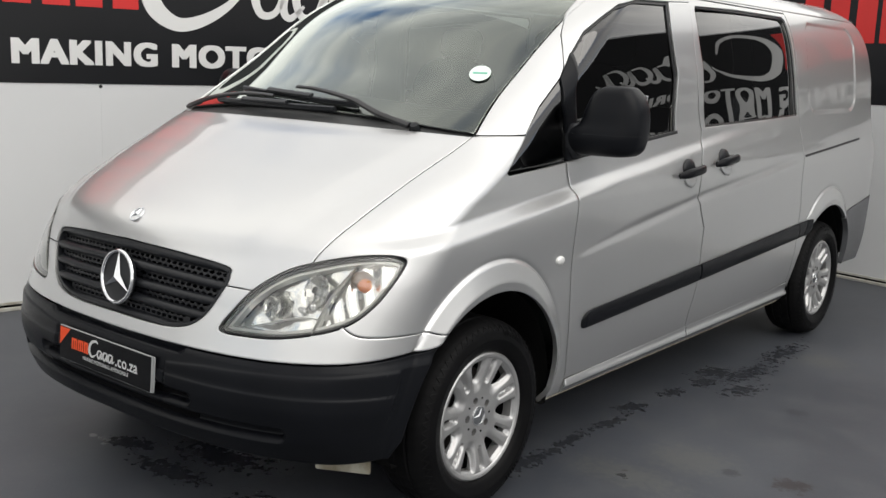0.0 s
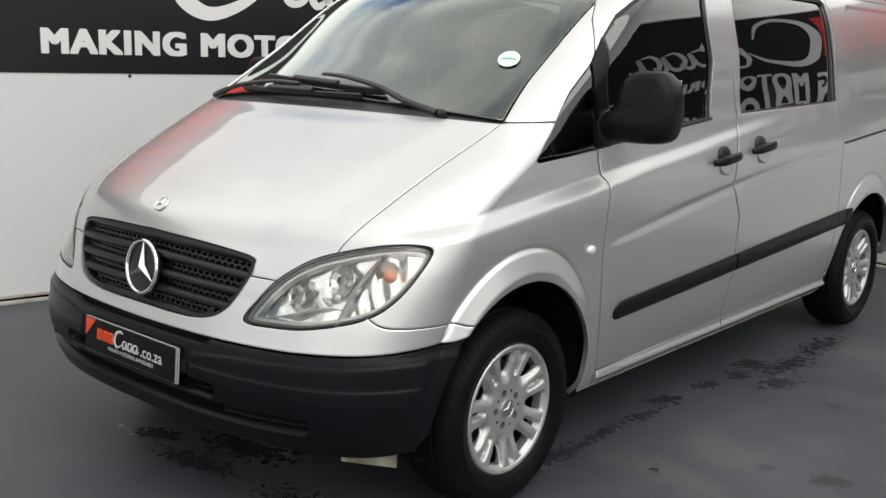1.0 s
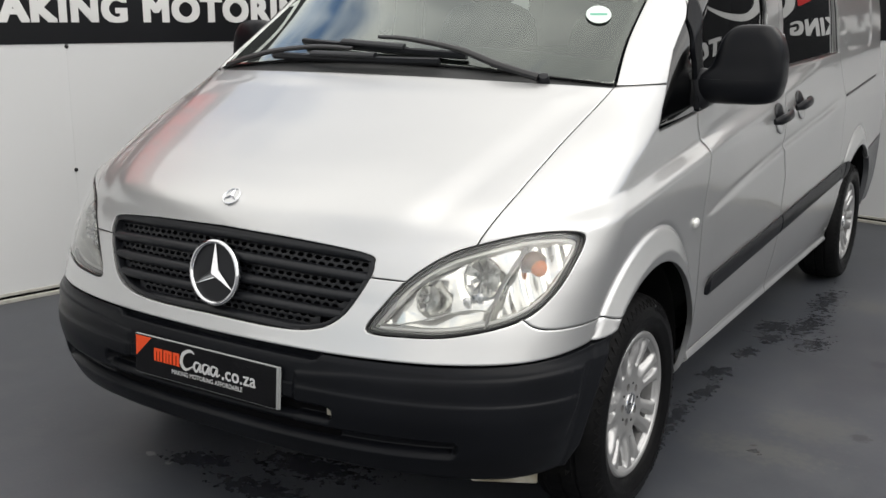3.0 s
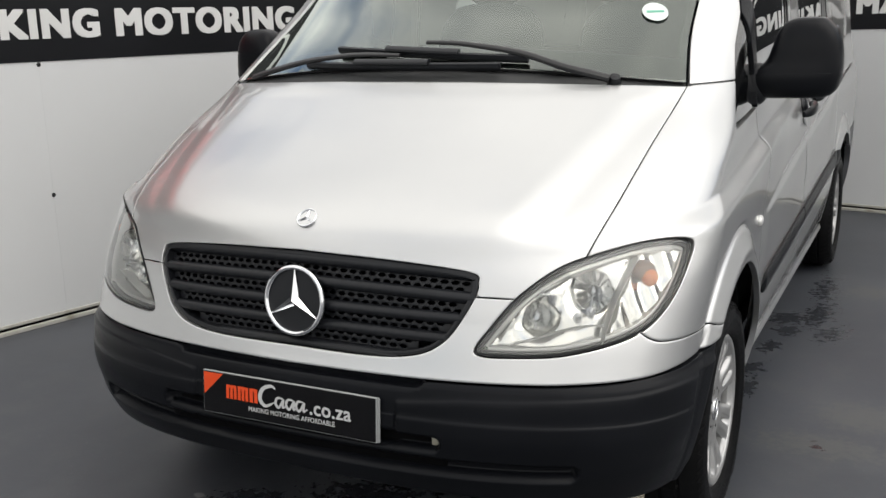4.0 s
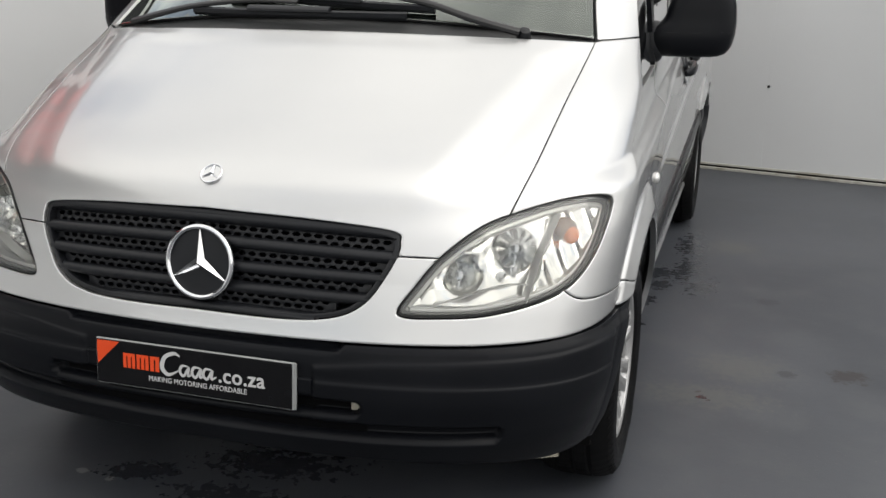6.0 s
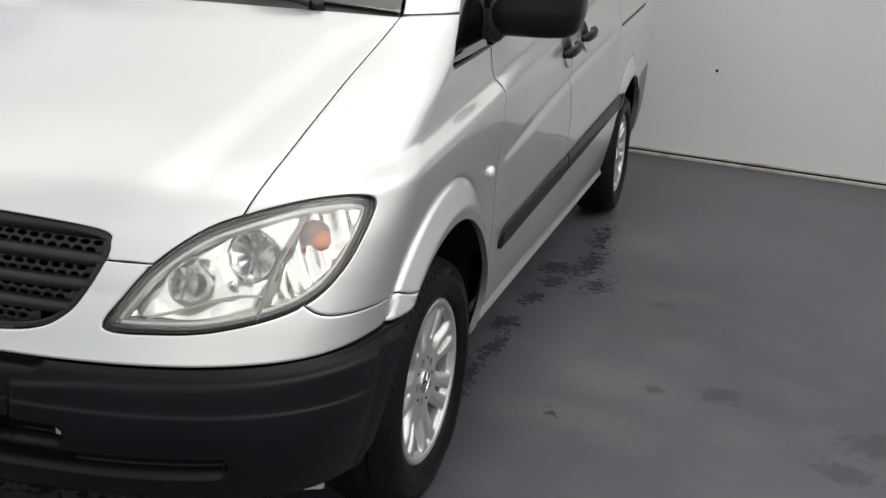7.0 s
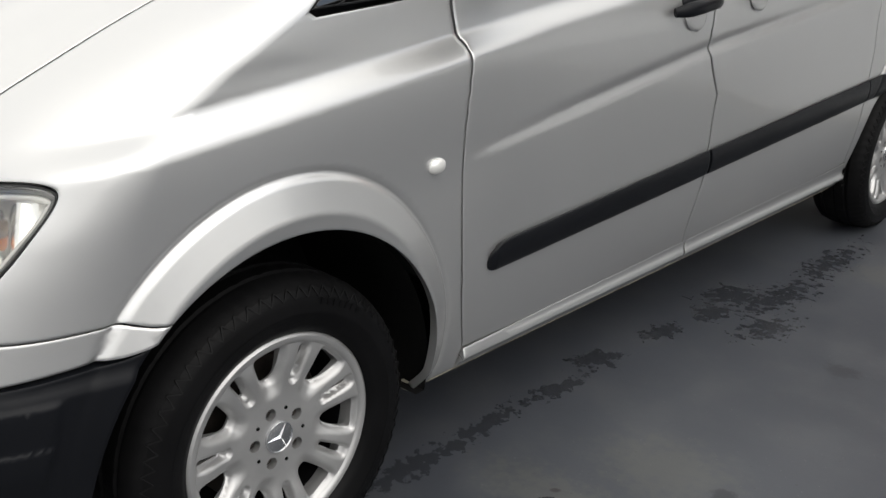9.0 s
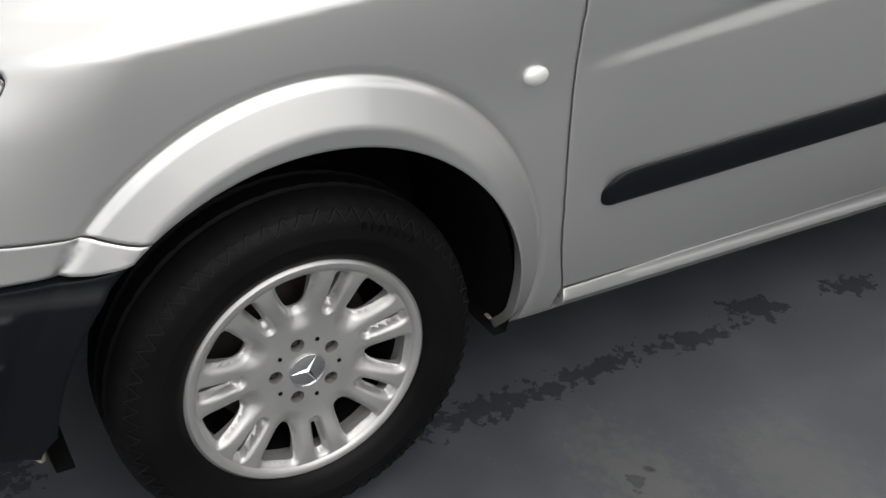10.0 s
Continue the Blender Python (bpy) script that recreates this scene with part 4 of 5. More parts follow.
half = [fx(.758 * k / 8, 1.258 - .020 * (k / 8) ** 2) for k in range(9)] + list(reversed([fx(.752 * k / 8, 1.306 - .052 * (k / 8) ** 2) for k in range(9)]))
panel("scuttle", half + mirrored(half[1:-1]), SCUTTLE, van, step=.016, zs=2, depth=.01, off=-.016, bumps=None, label="dark grey plastic scuttle panel")
m = skin_frame(fx(.605, 1.44), .0015, None)
bm = bmesh.new()
lathe(bm, [(0, .001), (.046, .001), (.047, 0)], 32, m @ Matrix.Rotation(radians(-90), 4, "Y") @ Matrix.Diagonal((1, 1, .82, 1)))
disc = part("licence_disc", bm, PAPER, van, "pale green round licence disc behind the windscreen")
bm = bmesh.new()
box(bm, -.026, .026, -.006, .004, .0012, .0022, 0, m)
part("print_bar", bm, DISC_GREEN, disc)


def wiper(name_pts, blade):
    bm = bmesh.new()
    arm = [on_skin(fx(float(a), float(b)), float(c), None) for a, b, c in spline(name_pts, 6)]
    tube(bm, arm, .011, .008, up=Vector((0, -.5, .85)), n=8, taper=lambda t: 1.25 - .55 * t)
    arm_ob = part("wiper", bm, GASKET, van, "black windscreen wiper", smooth=True)
    bm = bmesh.new()
    pts = [on_skin(fx(blade[0][0] + (blade[1][0] - blade[0][0]) * k / 14, blade[0][1] + (blade[1][1] - blade[0][1]) * k / 14), .012, None) for k in range(15)]
    tube(bm, pts, .009, .013, up=Vector((0, -.5, .85)), n=6)
    part("wiper_blade", bm, PLASTIC_FINE, arm_ob)
    bm = bmesh.new()
    mid = [on_skin(fx(blade[0][0] + (blade[1][0] - blade[0][0]) * k, blade[0][1] + (blade[1][1] - blade[0][1]) * k), .028, None) for k in (.30, .42, .55, .68)]
    tube(bm, mid, .013, .007, up=Vector((0, -.5, .85)), n=8)
    part("blade_holder", bm, PLASTIC_FINE, arm_ob, smooth=True)


wiper([(.565, 1.256, .010), (.44, 1.279, .022), (.30, 1.315, .026), (.12, 1.341, .026), (0.0, 1.348, .024)], [(-.315, 1.338), (.33, 1.308)])
wiper([(-.63, 1.254, .012), (-.50, 1.276, .022), (-.384, 1.296, .026), (-.22, 1.312, .026), (-.06, 1.312, .024)], [(-.40, 1.292), (.262, 1.290)])
bm = bmesh.new()
m = skin_frame(fx(.578, 1.258), -.012, None)
lathe(bm, [(0, .028), (.014, .026), (.017, .018), (.020, 0)], 20, m @ Matrix.Rotation(radians(-90), 4, "Y"))
part("wiper_spindle", bm, PLASTIC_FINE, van, smooth=True)


# ---- grille ----
low = curve_f(GRILLE_LOW)
top = curve_f(GRILLE_TOP)
gr = low + top[1:-1]
gr = gr + mirrored([p for p in gr[1:] if p[0] > 1e-6])
gr = [p for i, p in enumerate(gr) if math.dist(p, gr[i - 1]) > 1e-5]
# backing sheet in near black paints the shade behind the honeycomb
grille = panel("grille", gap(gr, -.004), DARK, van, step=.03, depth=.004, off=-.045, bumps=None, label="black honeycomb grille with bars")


def grille_half(z):
    """Half-width of the grille opening at a height."""
    pts = [(a, b) for a, b in spline(GRILLE_LOW + GRILLE_TOP[1:3], 6)]
    return float(np.interp(z, [p[1] for p in pts if p[0] > .2], [p[0] for p in pts if p[0] > .2]))


ring_o = gap(gr, .0005)
panel("grille_rim", ring_o, PLASTIC_FINE, grille, holes=[gap(gr, .011)], step=.012, depth=.045, off=-.004, bumps=None)
ROWS_Z = [.681, .729, .777, .827]
for z in ROWS_Z:
    def arc(zz, x):
        return zz + (.012 if zz > .8 else .004) * (1 - (x / .46) ** 2)
    w = min(grille_half(z - .017), grille_half(z + .017)) - .004
    holes = []
    pitch = .0262
    k = int((w - .012) / pitch)
    for row in (-1, 1):
        for i in range(-k - 1, k + 2):
            cx = (i + (.5 if row > 0 else 0)) * pitch
            if abs(cx) > w - .014:
                continue
            cz = arc(z, cx) + row * .0078
            holes.append([fx(cx + .0112 * math.cos(a), cz + .0062 * math.sin(a)) for a in np.arange(6) * math.pi / 3])
    strip = [fx(w * i / 20, arc(z, w * i / 20) - .018) for i in range(-20, 21)] + [fx(w * i / 20, arc(z, w * i / 20) + .018) for i in range(20, -21, -1)]
    panel("honeycomb", strip, PLASTIC_FINE, grille, holes=holes, step=.02, depth=.016, off=-.024, bumps=None, soft=.2)
for z, hh in ((.655, .012), (.7055, .0145), (.7535, .0145), (.802, .0150), (.857, .016)):
    w = grille_half(min(z, .83)) + (.004 if z < .85 else -.004)
    bm = bmesh.new()
    pts = [on_skin(fx(w * i / 24, z + (.012 if z > .79 else .004) * (1 - (i / 24) ** 2)), -.020, None) for i in range(-24, 25)]
    tube(bm, pts, .017, hh, n=12)
    part("grille_bar", bm, PLASTIC_FINE, grille, smooth=True)


def star(bm, m, r, thick, core=.17):
    """A raised three-pointed shape."""
    n = 3
    c = bm.verts.new(m @ Vector((0, 0, thick * 1.6)))
    tips = [bm.verts.new(m @ Vector((r * math.sin(2 * math.pi * i / n), r * math.cos(2 * math.pi * i / n), thick * .4))) for i in range(n)]
    ins = [bm.verts.new(m @ Vector((r * core * math.sin(2 * math.pi * (i + .5) / n), r * core * math.cos(2 * math.pi * (i + .5) / n), 0))) for i in range(n)]
    for i in range(n):
        bm.faces.new((c, ins[i], tips[i]))
        bm.faces.new((c, tips[(i + 1) % n], ins[i]))


def badge(name, m, r, tube_r, parent, back, label=""):
    bm = bmesh.new()
    lathe(bm, [(r + tube_r * math.cos(a), tube_r * math.sin(a) * 1.2) for a in np.arange(12) * math.pi / 6], 64, m @ Matrix.Rotation(radians(-90), 4, "Y"), closed=True)
    ob = part(name, bm, CHROME, parent, label, smooth=True)
    bm = bmesh.new()
    star(bm, m, r, tube_r * 1.4)
    part("badge_star", bm, CHROME, parent)
    bm = bmesh.new()
    lathe(bm, [(0, -tube_r * .2), (r, -tube_r * .4), (r, -tube_r * 2)], 48, m @ Matrix.Rotation(radians(-90), 4, "Y"))
    part("badge_backing", bm, back, parent)
    return ob


badge("badge", skin_frame(fx(.006, .763), .012, None), .083, .0065, grille, PLASTIC_FINE, "chrome ring badge on the grille")
badge("bonnet_badge", skin_frame(fx(.002, .948), .003), .026, .0025, van, SATIN, "small round metal bonnet badge")


# ---- headlamps ----
def headlamp(flip):
    sgn = -1 if flip else 1
    outer = [fx(float(a), float(b)) for a, b in LAMP_EDGE]
    kw = dict(flip=flip, bumps=None)
    F = Matrix.Diagonal((sgn, 1, 1, 1))
    hl = panel("headlamp", gap(outer, .001), GASKET, van, holes=[gap(outer, .0055)], step=.010, depth=.05, off=.000, label="clear glass headlamp with an amber bulb", **kw)
    panel("lens", gap(outer, .004), LENS, hl, step=.012, depth=.002, off=.004, label="clear lamp cover", **kw)
    panel("lens_edge", gap(outer, .005), LAMP_GREY, hl, holes=[gap(outer, .0125)], step=.010, depth=.012, off=-.008, label="dark grey lamp edge", **kw)
    panel("bezel", gap(outer, .0115), LAMP_TRIM, hl, holes=[gap(outer, .021)], step=.010, depth=.03, off=-.016, label="silver lamp surround", **kw)
    rng = random.Random(5)
    knots = np.array([[rng.uniform(-.0085, .0085) for _ in range(21)] for _ in range(25)])

    def facets(u, z):
        """Mirror facets, each with a tilt of its own, dished behind the bulbs."""
        x = np.abs(shell(u, z)[..., 0]) / SPREAD
        cx, cz = (x - .44) / .036, (z - .64) / .045
        i, k = np.clip(np.floor(cx).astype(int), 0, 23), np.clip(np.floor(cz).astype(int), 0, 19)
        p, q = np.clip(cx - i, 0, 1), np.clip(cz - k, 0, 1)
        bend = (1 - p) * ((1 - q) * knots[i, k] + q * knots[i, k + 1]) + p * ((1 - q) * knots[i + 1, k] + q * knots[i + 1, k + 1])
        dish = .026 * np.exp(-(((x - .60) / .05) ** 2 + ((z - .765) / .05) ** 2)) + .030 * np.exp(-(((x - .713) / .05) ** 2 + ((z - .83) / .045) ** 2))
        ind = sstep(.752, .768, x - .16 * (z - .73))
        ribs = .0035 * np.sin((x * .9 + z * .35) * 190.0)
        return -.052 + (1 - ind) * (bend - dish) + ind * (.012 + ribs + .020 * sstep(.80, .88, x))

    panel("reflector", gap(outer, .010), REFLECTOR, hl, step=.006, depth=.002, bumps=facets, flip=flip, label="bright faceted reflector")
    for x, z, r, dep in ((.713, .826, .050, .030), (.600, .768, .034, .026)):
        m = F @ skin_frame(fx(x, z), -.040, None)
        m = Matrix.Translation(m.translation) @ Matrix.Rotation(radians(90 - 20), 4, "X")
        bm = bmesh.new()
        lathe(bm, [(.006, -dep), (r * .45, -dep * .8), (r * .75, -dep * .42), (r * .95, -.004), (r, .002)], 12, m @ Matrix.Rotation(radians(-90), 4, "Y"))
        part("lamp_bowl", bm, REFLECTOR, hl, "faceted mirror bowl")
        bm = bmesh.new()
        lathe(bm, [(0, .012), (.010, .011), (.013, .006), (.013, -.026)], 20, m @ Matrix.Rotation(radians(-90), 4, "Y"))
        part("bulb_shield", bm, SATIN, hl, "small metal bulb shield", smooth=True)
        bm = bmesh.new()
        box(bm, -.0025, .0025, -r * .95, -.010, -.004, .004, .001, m)
        part("shield_stay", bm, SATIN, hl)
    for x, z in ((.690, .768), (.716, .779)):
        m = F @ skin_frame(fx(x, z), -.034, None)
        bm = bmesh.new()
        lathe(bm, [(0, .012), (.006, .010), (.007, .002), (.007, -.006), (.010, -.007), (.010, -.02)], 16, m @ Matrix.Rotation(radians(-90), 4, "Y"))
        part("small_bulb", bm, SATIN, hl, "small grey bulb", smooth=True)

    def ledge(name, pts, inner, outer_off, mat, label=""):
        """A curved sheet standing between the lens and the reflector along a line."""
        rows = [[F @ on_skin(fx(float(a), float(b)), o, None) for o in (inner, outer_off)] for a, b in spline(pts, 6)]
        bm = bmesh.new()
        top = [[bm.verts.new(q) for q in r] for r in rows]
        low = [[bm.verts.new(q - Vector((0, 0, .004))) for q in r] for r in rows]
        for a, b, c, e in zip(top, top[1:], low, low[1:]):
            bm.faces.new((a[0], a[1], b[1], b[0]))
            bm.faces.new((c[0], e[0], e[1], c[1]))
            bm.faces.new((a[1], c[1], e[1], b[1]))
        part(name, bm, mat, hl, label, smooth=True)

    ledge("shelf", [(.545, .700), (.60, .716), (.66, .736), (.71, .746), (.748, .742)], -.052, -.020, LAMP_TRIM, "curved silver shelf")
    bm = bmesh.new()
    pts = [F @ on_skin(fx(a, b), -.026, None) for a, b in ((.738, .694), (.748, .74), (.758, .80), (.772, .850), (.784, .886))]
    tube(bm, pts, .005, .020, up=(F @ Vector((.45, -.85, 0))), n=8)
    part("divider", bm, LAMP_TRIM, hl, "silver divider", smooth=True)
    m = F @ skin_frame(fx(.812, .852), -.034, None)
    bm = bmesh.new()
    bmesh.ops.create_uvsphere(bm, u_segments=24, v_segments=14, radius=1, matrix=m @ Matrix.Translation((.008, -.008, .006)) @ Matrix.Diagonal((.022, .022, .018, 1)))
    part("indicator_bulb", bm, AMBER, hl, "amber indicator bulb", smooth=True)
    bm = bmesh.new()
    bmesh.ops.create_uvsphere(bm, u_segments=24, v_segments=14, radius=1, matrix=m @ Matrix.Translation((.000, .010, .000)) @ Matrix.Diagonal((.033, .026, .020, 1)))
    part("indicator_hood", bm, AMBER_CAP, hl, "brown hood over the amber bulb", smooth=True)


headlamp(False)
headlamp(True)


# ---- door mirrors ----
def superblob(bm, m, e=3.2, nu=28, nv=18):
    """A rounded box: a sphere pushed towards a cube."""
    g = bmesh.ops.create_uvsphere(bm, u_segments=nu, v_segments=nv, radius=1.0)
    for v in g["verts"]:
        k = sum(abs(c) ** e for c in v.co) ** (1 / e)
        v.co = m @ (v.co / max(k, 1e-6))


def door_mirror(flip):
    s = -1 if flip else 1
    F = Matrix.Diagonal((s, 1, 1, 1))
    rows = spline([(1.170, .925, 1.060, .515, .585), (1.176, .890, 1.094, .488, .606), (1.196, .868, 1.117, .470, .620), (1.230, .864, 1.128, .464, .624), (1.258, .874, 1.132, .466, .624),
                   (1.284, .912, 1.132, .470, .623), (1.330, .930, 1.128, .474, .621), (1.370, .944, 1.115, .482, .617), (1.396, .962, 1.095, .494, .610), (1.410, .985, 1.078, .512, .596), (1.414, 1.012, 1.052, .532, .580)], 5)
    n = 40

    def loft(rows):
        bm = bmesh.new()
        rings = []
        for z, xa, xb, ya, yb in rows:
            ring = []
            for k in range(n):
                c, q = math.cos(2 * math.pi * k / n), math.sin(2 * math.pi * k / n)
                px = (xa + xb) / 2 + (xb - xa) / 2 * math.copysign(abs(c) ** .58, c)
                py = (ya + yb) / 2 + (yb - ya) / 2 * math.copysign(abs(q) ** .58, q) + .16 * (px - 1.0)
                ring.append(bm.verts.new(F @ Vector((px, py, z))))
            rings.append(ring)
        for a, b in zip(rings, rings[1:]):
            for k in range(n):
                bm.faces.new((a[k], a[(k + 1) % n], b[(k + 1) % n], b[k]))
        bm.faces.new(rings[0])
        bm.faces.new(rings[-1])
        return bm

    cut = 18
    mi = part("door_mirror", loft(rows[cut:]), PLASTIC, van, "large black plastic door mirror", smooth=True)
    part("mirror_skirt", loft([r + np.array([0, -.0012, .0012, -.0012, .0012]) for r in rows[:cut + 1]]), PLASTIC, mi, "black lower mirror shell", smooth=True)
    bm = bmesh.new()
    superblob(bm, F @ Matrix.Translation((.890, .505, 1.215)) @ Matrix.Diagonal((.035, .048, .065, 1)), 2.6)
    part("mirror_foot", bm, PLASTIC_FINE, mi, smooth=True)
    bm = bmesh.new()
    box(bm, .955, 1.105, .619, .624, 1.225, 1.385, .002)
    for v in bm.verts:
        v.co.x *= s
    part("mirror_glass", bm, CHROME, mi)


door_mirror(False)
door_mirror(True)


# ---- wheels ----
def build_wheel():
    spokes, shift_a = 7, radians(71)

    def rounded(pts, n=5):
        return [tuple(p) for p in spline(pts, n, True)]

    holes = []
    for k in range(spokes):
        a = shift_a + (k + .5) * 2 * math.pi / spokes
        c, s = math.cos(a), math.sin(a)
        big = [(.121, 0), (.127, .014), (.152, .026), (.178, .034), (.1865, .030), (.188, .0), (.1865, -.030), (.178, -.034), (.152, -.026), (.127, -.014)]
        holes.append(rounded([(r * c - .9 * t * s, r * s + .9 * t * c) for r, t in big]))
        a = shift_a + k * 2 * math.pi / spokes
        c, s = math.cos(a), math.sin(a)
        slot = [(.132, 0), (.136, .0036), (.158, .0058), (.180, .0072), (.186, .0056), (.187, 0), (.186, -.0056), (.180, -.0072), (.158, -.0058), (.136, -.0036)]
        holes.append(rounded([(r * c - t * s, r * s + t * c) for r, t in slot]))
    bolts = []
    for k in range(5):
        a = radians(35) + k * 2 * math.pi / 5
        bolts.append((.056 * math.cos(a), .056 * math.sin(a)))
        holes.append([(bolts[-1][0] + .0125 * math.cos(b), bolts[-1][1] + .0125 * math.sin(b)) for b in np.arange(14) * 2 * math.pi / 14])
    outer = [(.198 * math.cos(b), .198 * math.sin(b)) for b in np.arange(120) * 2 * math.pi / 120]
    pts, tris, rims = fill_outline(outer, holes, .0040)

    def face_x(p):
        r = np.hypot(p[:, 0], p[:, 1])
        near = np.full(len(p), 9.0)
        for h in holes[:14]:
            near = np.minimum(near, edge_distance(p[:, 0], p[:, 1], h))
        ang = np.arctan2(p[:, 1], p[:, 0]) - shift_a
        pair = np.abs((ang * spokes / (2 * np.pi) + .5) % 1 - .5) * 2
        scoop = sstep(.092, .122, r)
        x = .003 + .013 * sstep(.09, .185, r) - .012 * scoop * np.clip(1 - near / .013, 0, 1) ** 2
        x = x - .013 * sstep(.082, .122, r) * sstep(.40, .95, pair) * (1 - sstep(.172, .192, r))
        off = ((ang * spokes / (2 * np.pi) + .5) % 1 - .5) * 2 * np.pi / spokes
        pocket = np.hypot(np.maximum(.120 - r * np.cos(off), 0), r * np.sin(off))
        x = x - .010 * (1 - sstep(.005, .0135, pocket)) * (1 - sstep(.184, .195, r))
        return x - .003 * sstep(.03, .0, r)

    def at(p):
        return np.stack([face_x(p), p[:, 0], p[:, 1]], 1)

    co = at(pts)
    e = .0012
    ty = at(pts + [e, 0]) - at(pts - [e, 0])
    tz = at(pts + [0, e]) - at(pts - [0, e])
    no = np.cross(ty, tz)
    no /= np.linalg.norm(no, axis=1, keepdims=True)
    a, b, c = co[tris[:, 0]], co[tris[:, 1]], co[tris[:, 2]]
    wrong = np.cross(b - a, c - a)[:, 0] < 0
    tris[wrong] = tris[wrong][:, ::-1]
    verts, faces = list(co), [tuple(int(i) for i in t) for t in tris]
    normals = [no[i] for f in faces for i in f]
    for k, rim in enumerate(rims):
        n, low = len(rim), len(verts)
        cen = pts[rim].mean(0)
        out = []
        for q, i in enumerate(rim):
            along = pts[rim[(q + 1) % n]] - pts[rim[q - 1]]
            d = np.array([along[1], -along[0]])
            d = d / max(np.linalg.norm(d), 1e-9)
            if np.dot(d, pts[i] - cen) * (1 if k == 0 else -1) < 0:
                d = -d
            out.append(np.array([0.0, d[0], d[1]]))
            verts.append(np.array([min(co[i][0] - .004, -.013) if k else -.032, co[i][1], co[i][2]]))
        for i in range(n):
            j = (i + 1) % n
            f, g = (rim[i], low + i, low + j, rim[j]), (out[i], out[i], out[j], out[j])
            v = np.cross(verts[f[1]] - verts[f[0]], verts[f[3]] - verts[f[0]])
            if np.dot(v, out[i]) < 0:
                f, g = f[::-1], g[::-1]
            faces.append(f)
            normals += list(g)
    wheel = mesh_object("wheel", verts, faces, ALLOY, van, "silver alloy wheel with paired spokes and a black tyre", normals)
    bm = bmesh.new()
    lathe(bm, [(.194, .006), (.1975, .017), (.204, .0215), (.212, .0215), (.2175, .017), (.219, .008), (.216, -.004), (.205, -.012), (.198, -.03), (.190, -.030), (.192, -.002)], 96, closed=True)
    part("rim", bm, ALLOY, wheel, "silver rim with a polished lip", smooth=True)
    bm = bmesh.new()
    prof = [(.2165, .012), (.222, .0235), (.236, .031), (.258, .037), (.262, .0385), (.266, .0375), (.285, .036), (.302, .031), (.313, .023), (.323, .012), (.330, -.004), (.334, -.022), (.328, -.028), (.328, -.034), (.3345, -.038),
            (.335, -.070), (.328, -.074), (.328, -.080), (.335, -.084), (.3345, -.120), (.328, -.126), (.333, -.132), (.325, -.160), (.305, -.180), (.26, -.190), (.205, -.175)]
    prof = [(r if r < .262 else .262 + (r - .262) * .90, h) for r, h in prof]
    n = 240
    rings = []
    for i in range(n):
        a = 2 * math.pi * i / n
        ring = []
        for j, (r, h) in enumerate(prof):
            if 8 <= j <= 11 and i % 4 == 0:
                r, h = r - .0012, h - .001
            if 14 <= j <= 19 and i % 6 == 0:
                r -= .0018
            aa = a + (.010 * (j - 9) if 8 <= j <= 11 else 0)
            ring.append(bm.verts.new((h, r * math.cos(aa), r * math.sin(aa))))
        rings.append(ring)
    wide = len(prof)
    ring_co = [[v.co.copy() for v in ring] for ring in rings]
    bm.free()

    def band(name, j0, j1, mat, owner, label):
        bm = bmesh.new()
        rows = [[bm.verts.new(c) for c in ring[j0:j1]] for ring in ring_co]
        for i in range(n):
            p, q = rows[i], rows[(i + 1) % n]
            for j in range(j1 - j0 - 1):
                bm.faces.new((p[j], p[j + 1], q[j + 1], q[j]))
        return part(name, bm, mat, owner, label, smooth=True)

    tyre = band("tyre", 0, 9, RUBBER, wheel, "black tyre wall")
    band("tread", 8, wide, TREAD, wheel, "grooved grey-black tread")
    bm = bmesh.new()
    zig = [((.2925, .0345) if k % 2 else (.3125, .0225), 2 * math.pi * k / 132) for k in range(132)]
    for (p, a), (q, b) in zip(zig, zig[1:] + zig[:1]):
        va = [Vector((h + .0010, r * math.cos(t), r * math.sin(t))) for (r, h), t in ((p, a), (q, b), (q, b + .0085), (p, a + .0085))]
        f = [bm.verts.new(v) for v in va] + [bm.verts.new(v - Vector((.0026, 0, 0))) for v in va]
        bm.faces.new(f[:4])
        for i in range(4):
            bm.faces.new((f[i], f[4 + i], f[4 + (i + 1) % 4], f[(i + 1) % 4]))
    part("shoulder_pattern", bm, SHOULDER, wheel, "zigzag shoulder sipes")
    for a0, a1, k in ((52, 72, 7), (-62, -48, 6)):
        for i in range(k):
            bm = bmesh.new()
            a = radians(a0 + (a1 - a0) * i / (k - 1))
            box(bm, .0365, .0376, -.004, .003, .279, .292, 0, Matrix.Rotation(a - math.pi / 2, 4, "X"))
            part("moulded_bar", bm, RUBBER, wheel)
    for y, z in bolts:
        bm = bmesh.new()
        lathe(bm, [(0, -.008), (.007, -.008), (.0085, -.012), (.0095, -.024), (.0125, -.024), (.0125, -.034)], 12, Matrix.Translation((0, y, z)))
        part("wheel_bolt", bm, STEEL, wheel)
    for k in range(5):
        a = radians(35 + 36) + k * 2 * math.pi / 5
        bm = bmesh.new()
        lathe(bm, [(0, .0045), (.0036, .0045), (.004, .003)], 12, Matrix.Translation((0, .060 * math.cos(a), .060 * math.sin(a))))
        part("balance_hole", bm, DARK, wheel)
    m = Matrix(((0, 0, 1, .0055), (1, 0, 0, 0), (0, 1, 0, 0), (0, 0, 0, 1))) @ Matrix.Rotation(radians(-30), 4, "Z")
    bm = bmesh.new()
    lathe(bm, [(0, .0015), (.028, .0012), (.0315, .0), (.0325, -.003)], 40, m @ Matrix.Rotation(radians(-90), 4, "Y"))
    cap = part("hub_cap", bm, SATIN, wheel, "round metal hub cap", smooth=True)
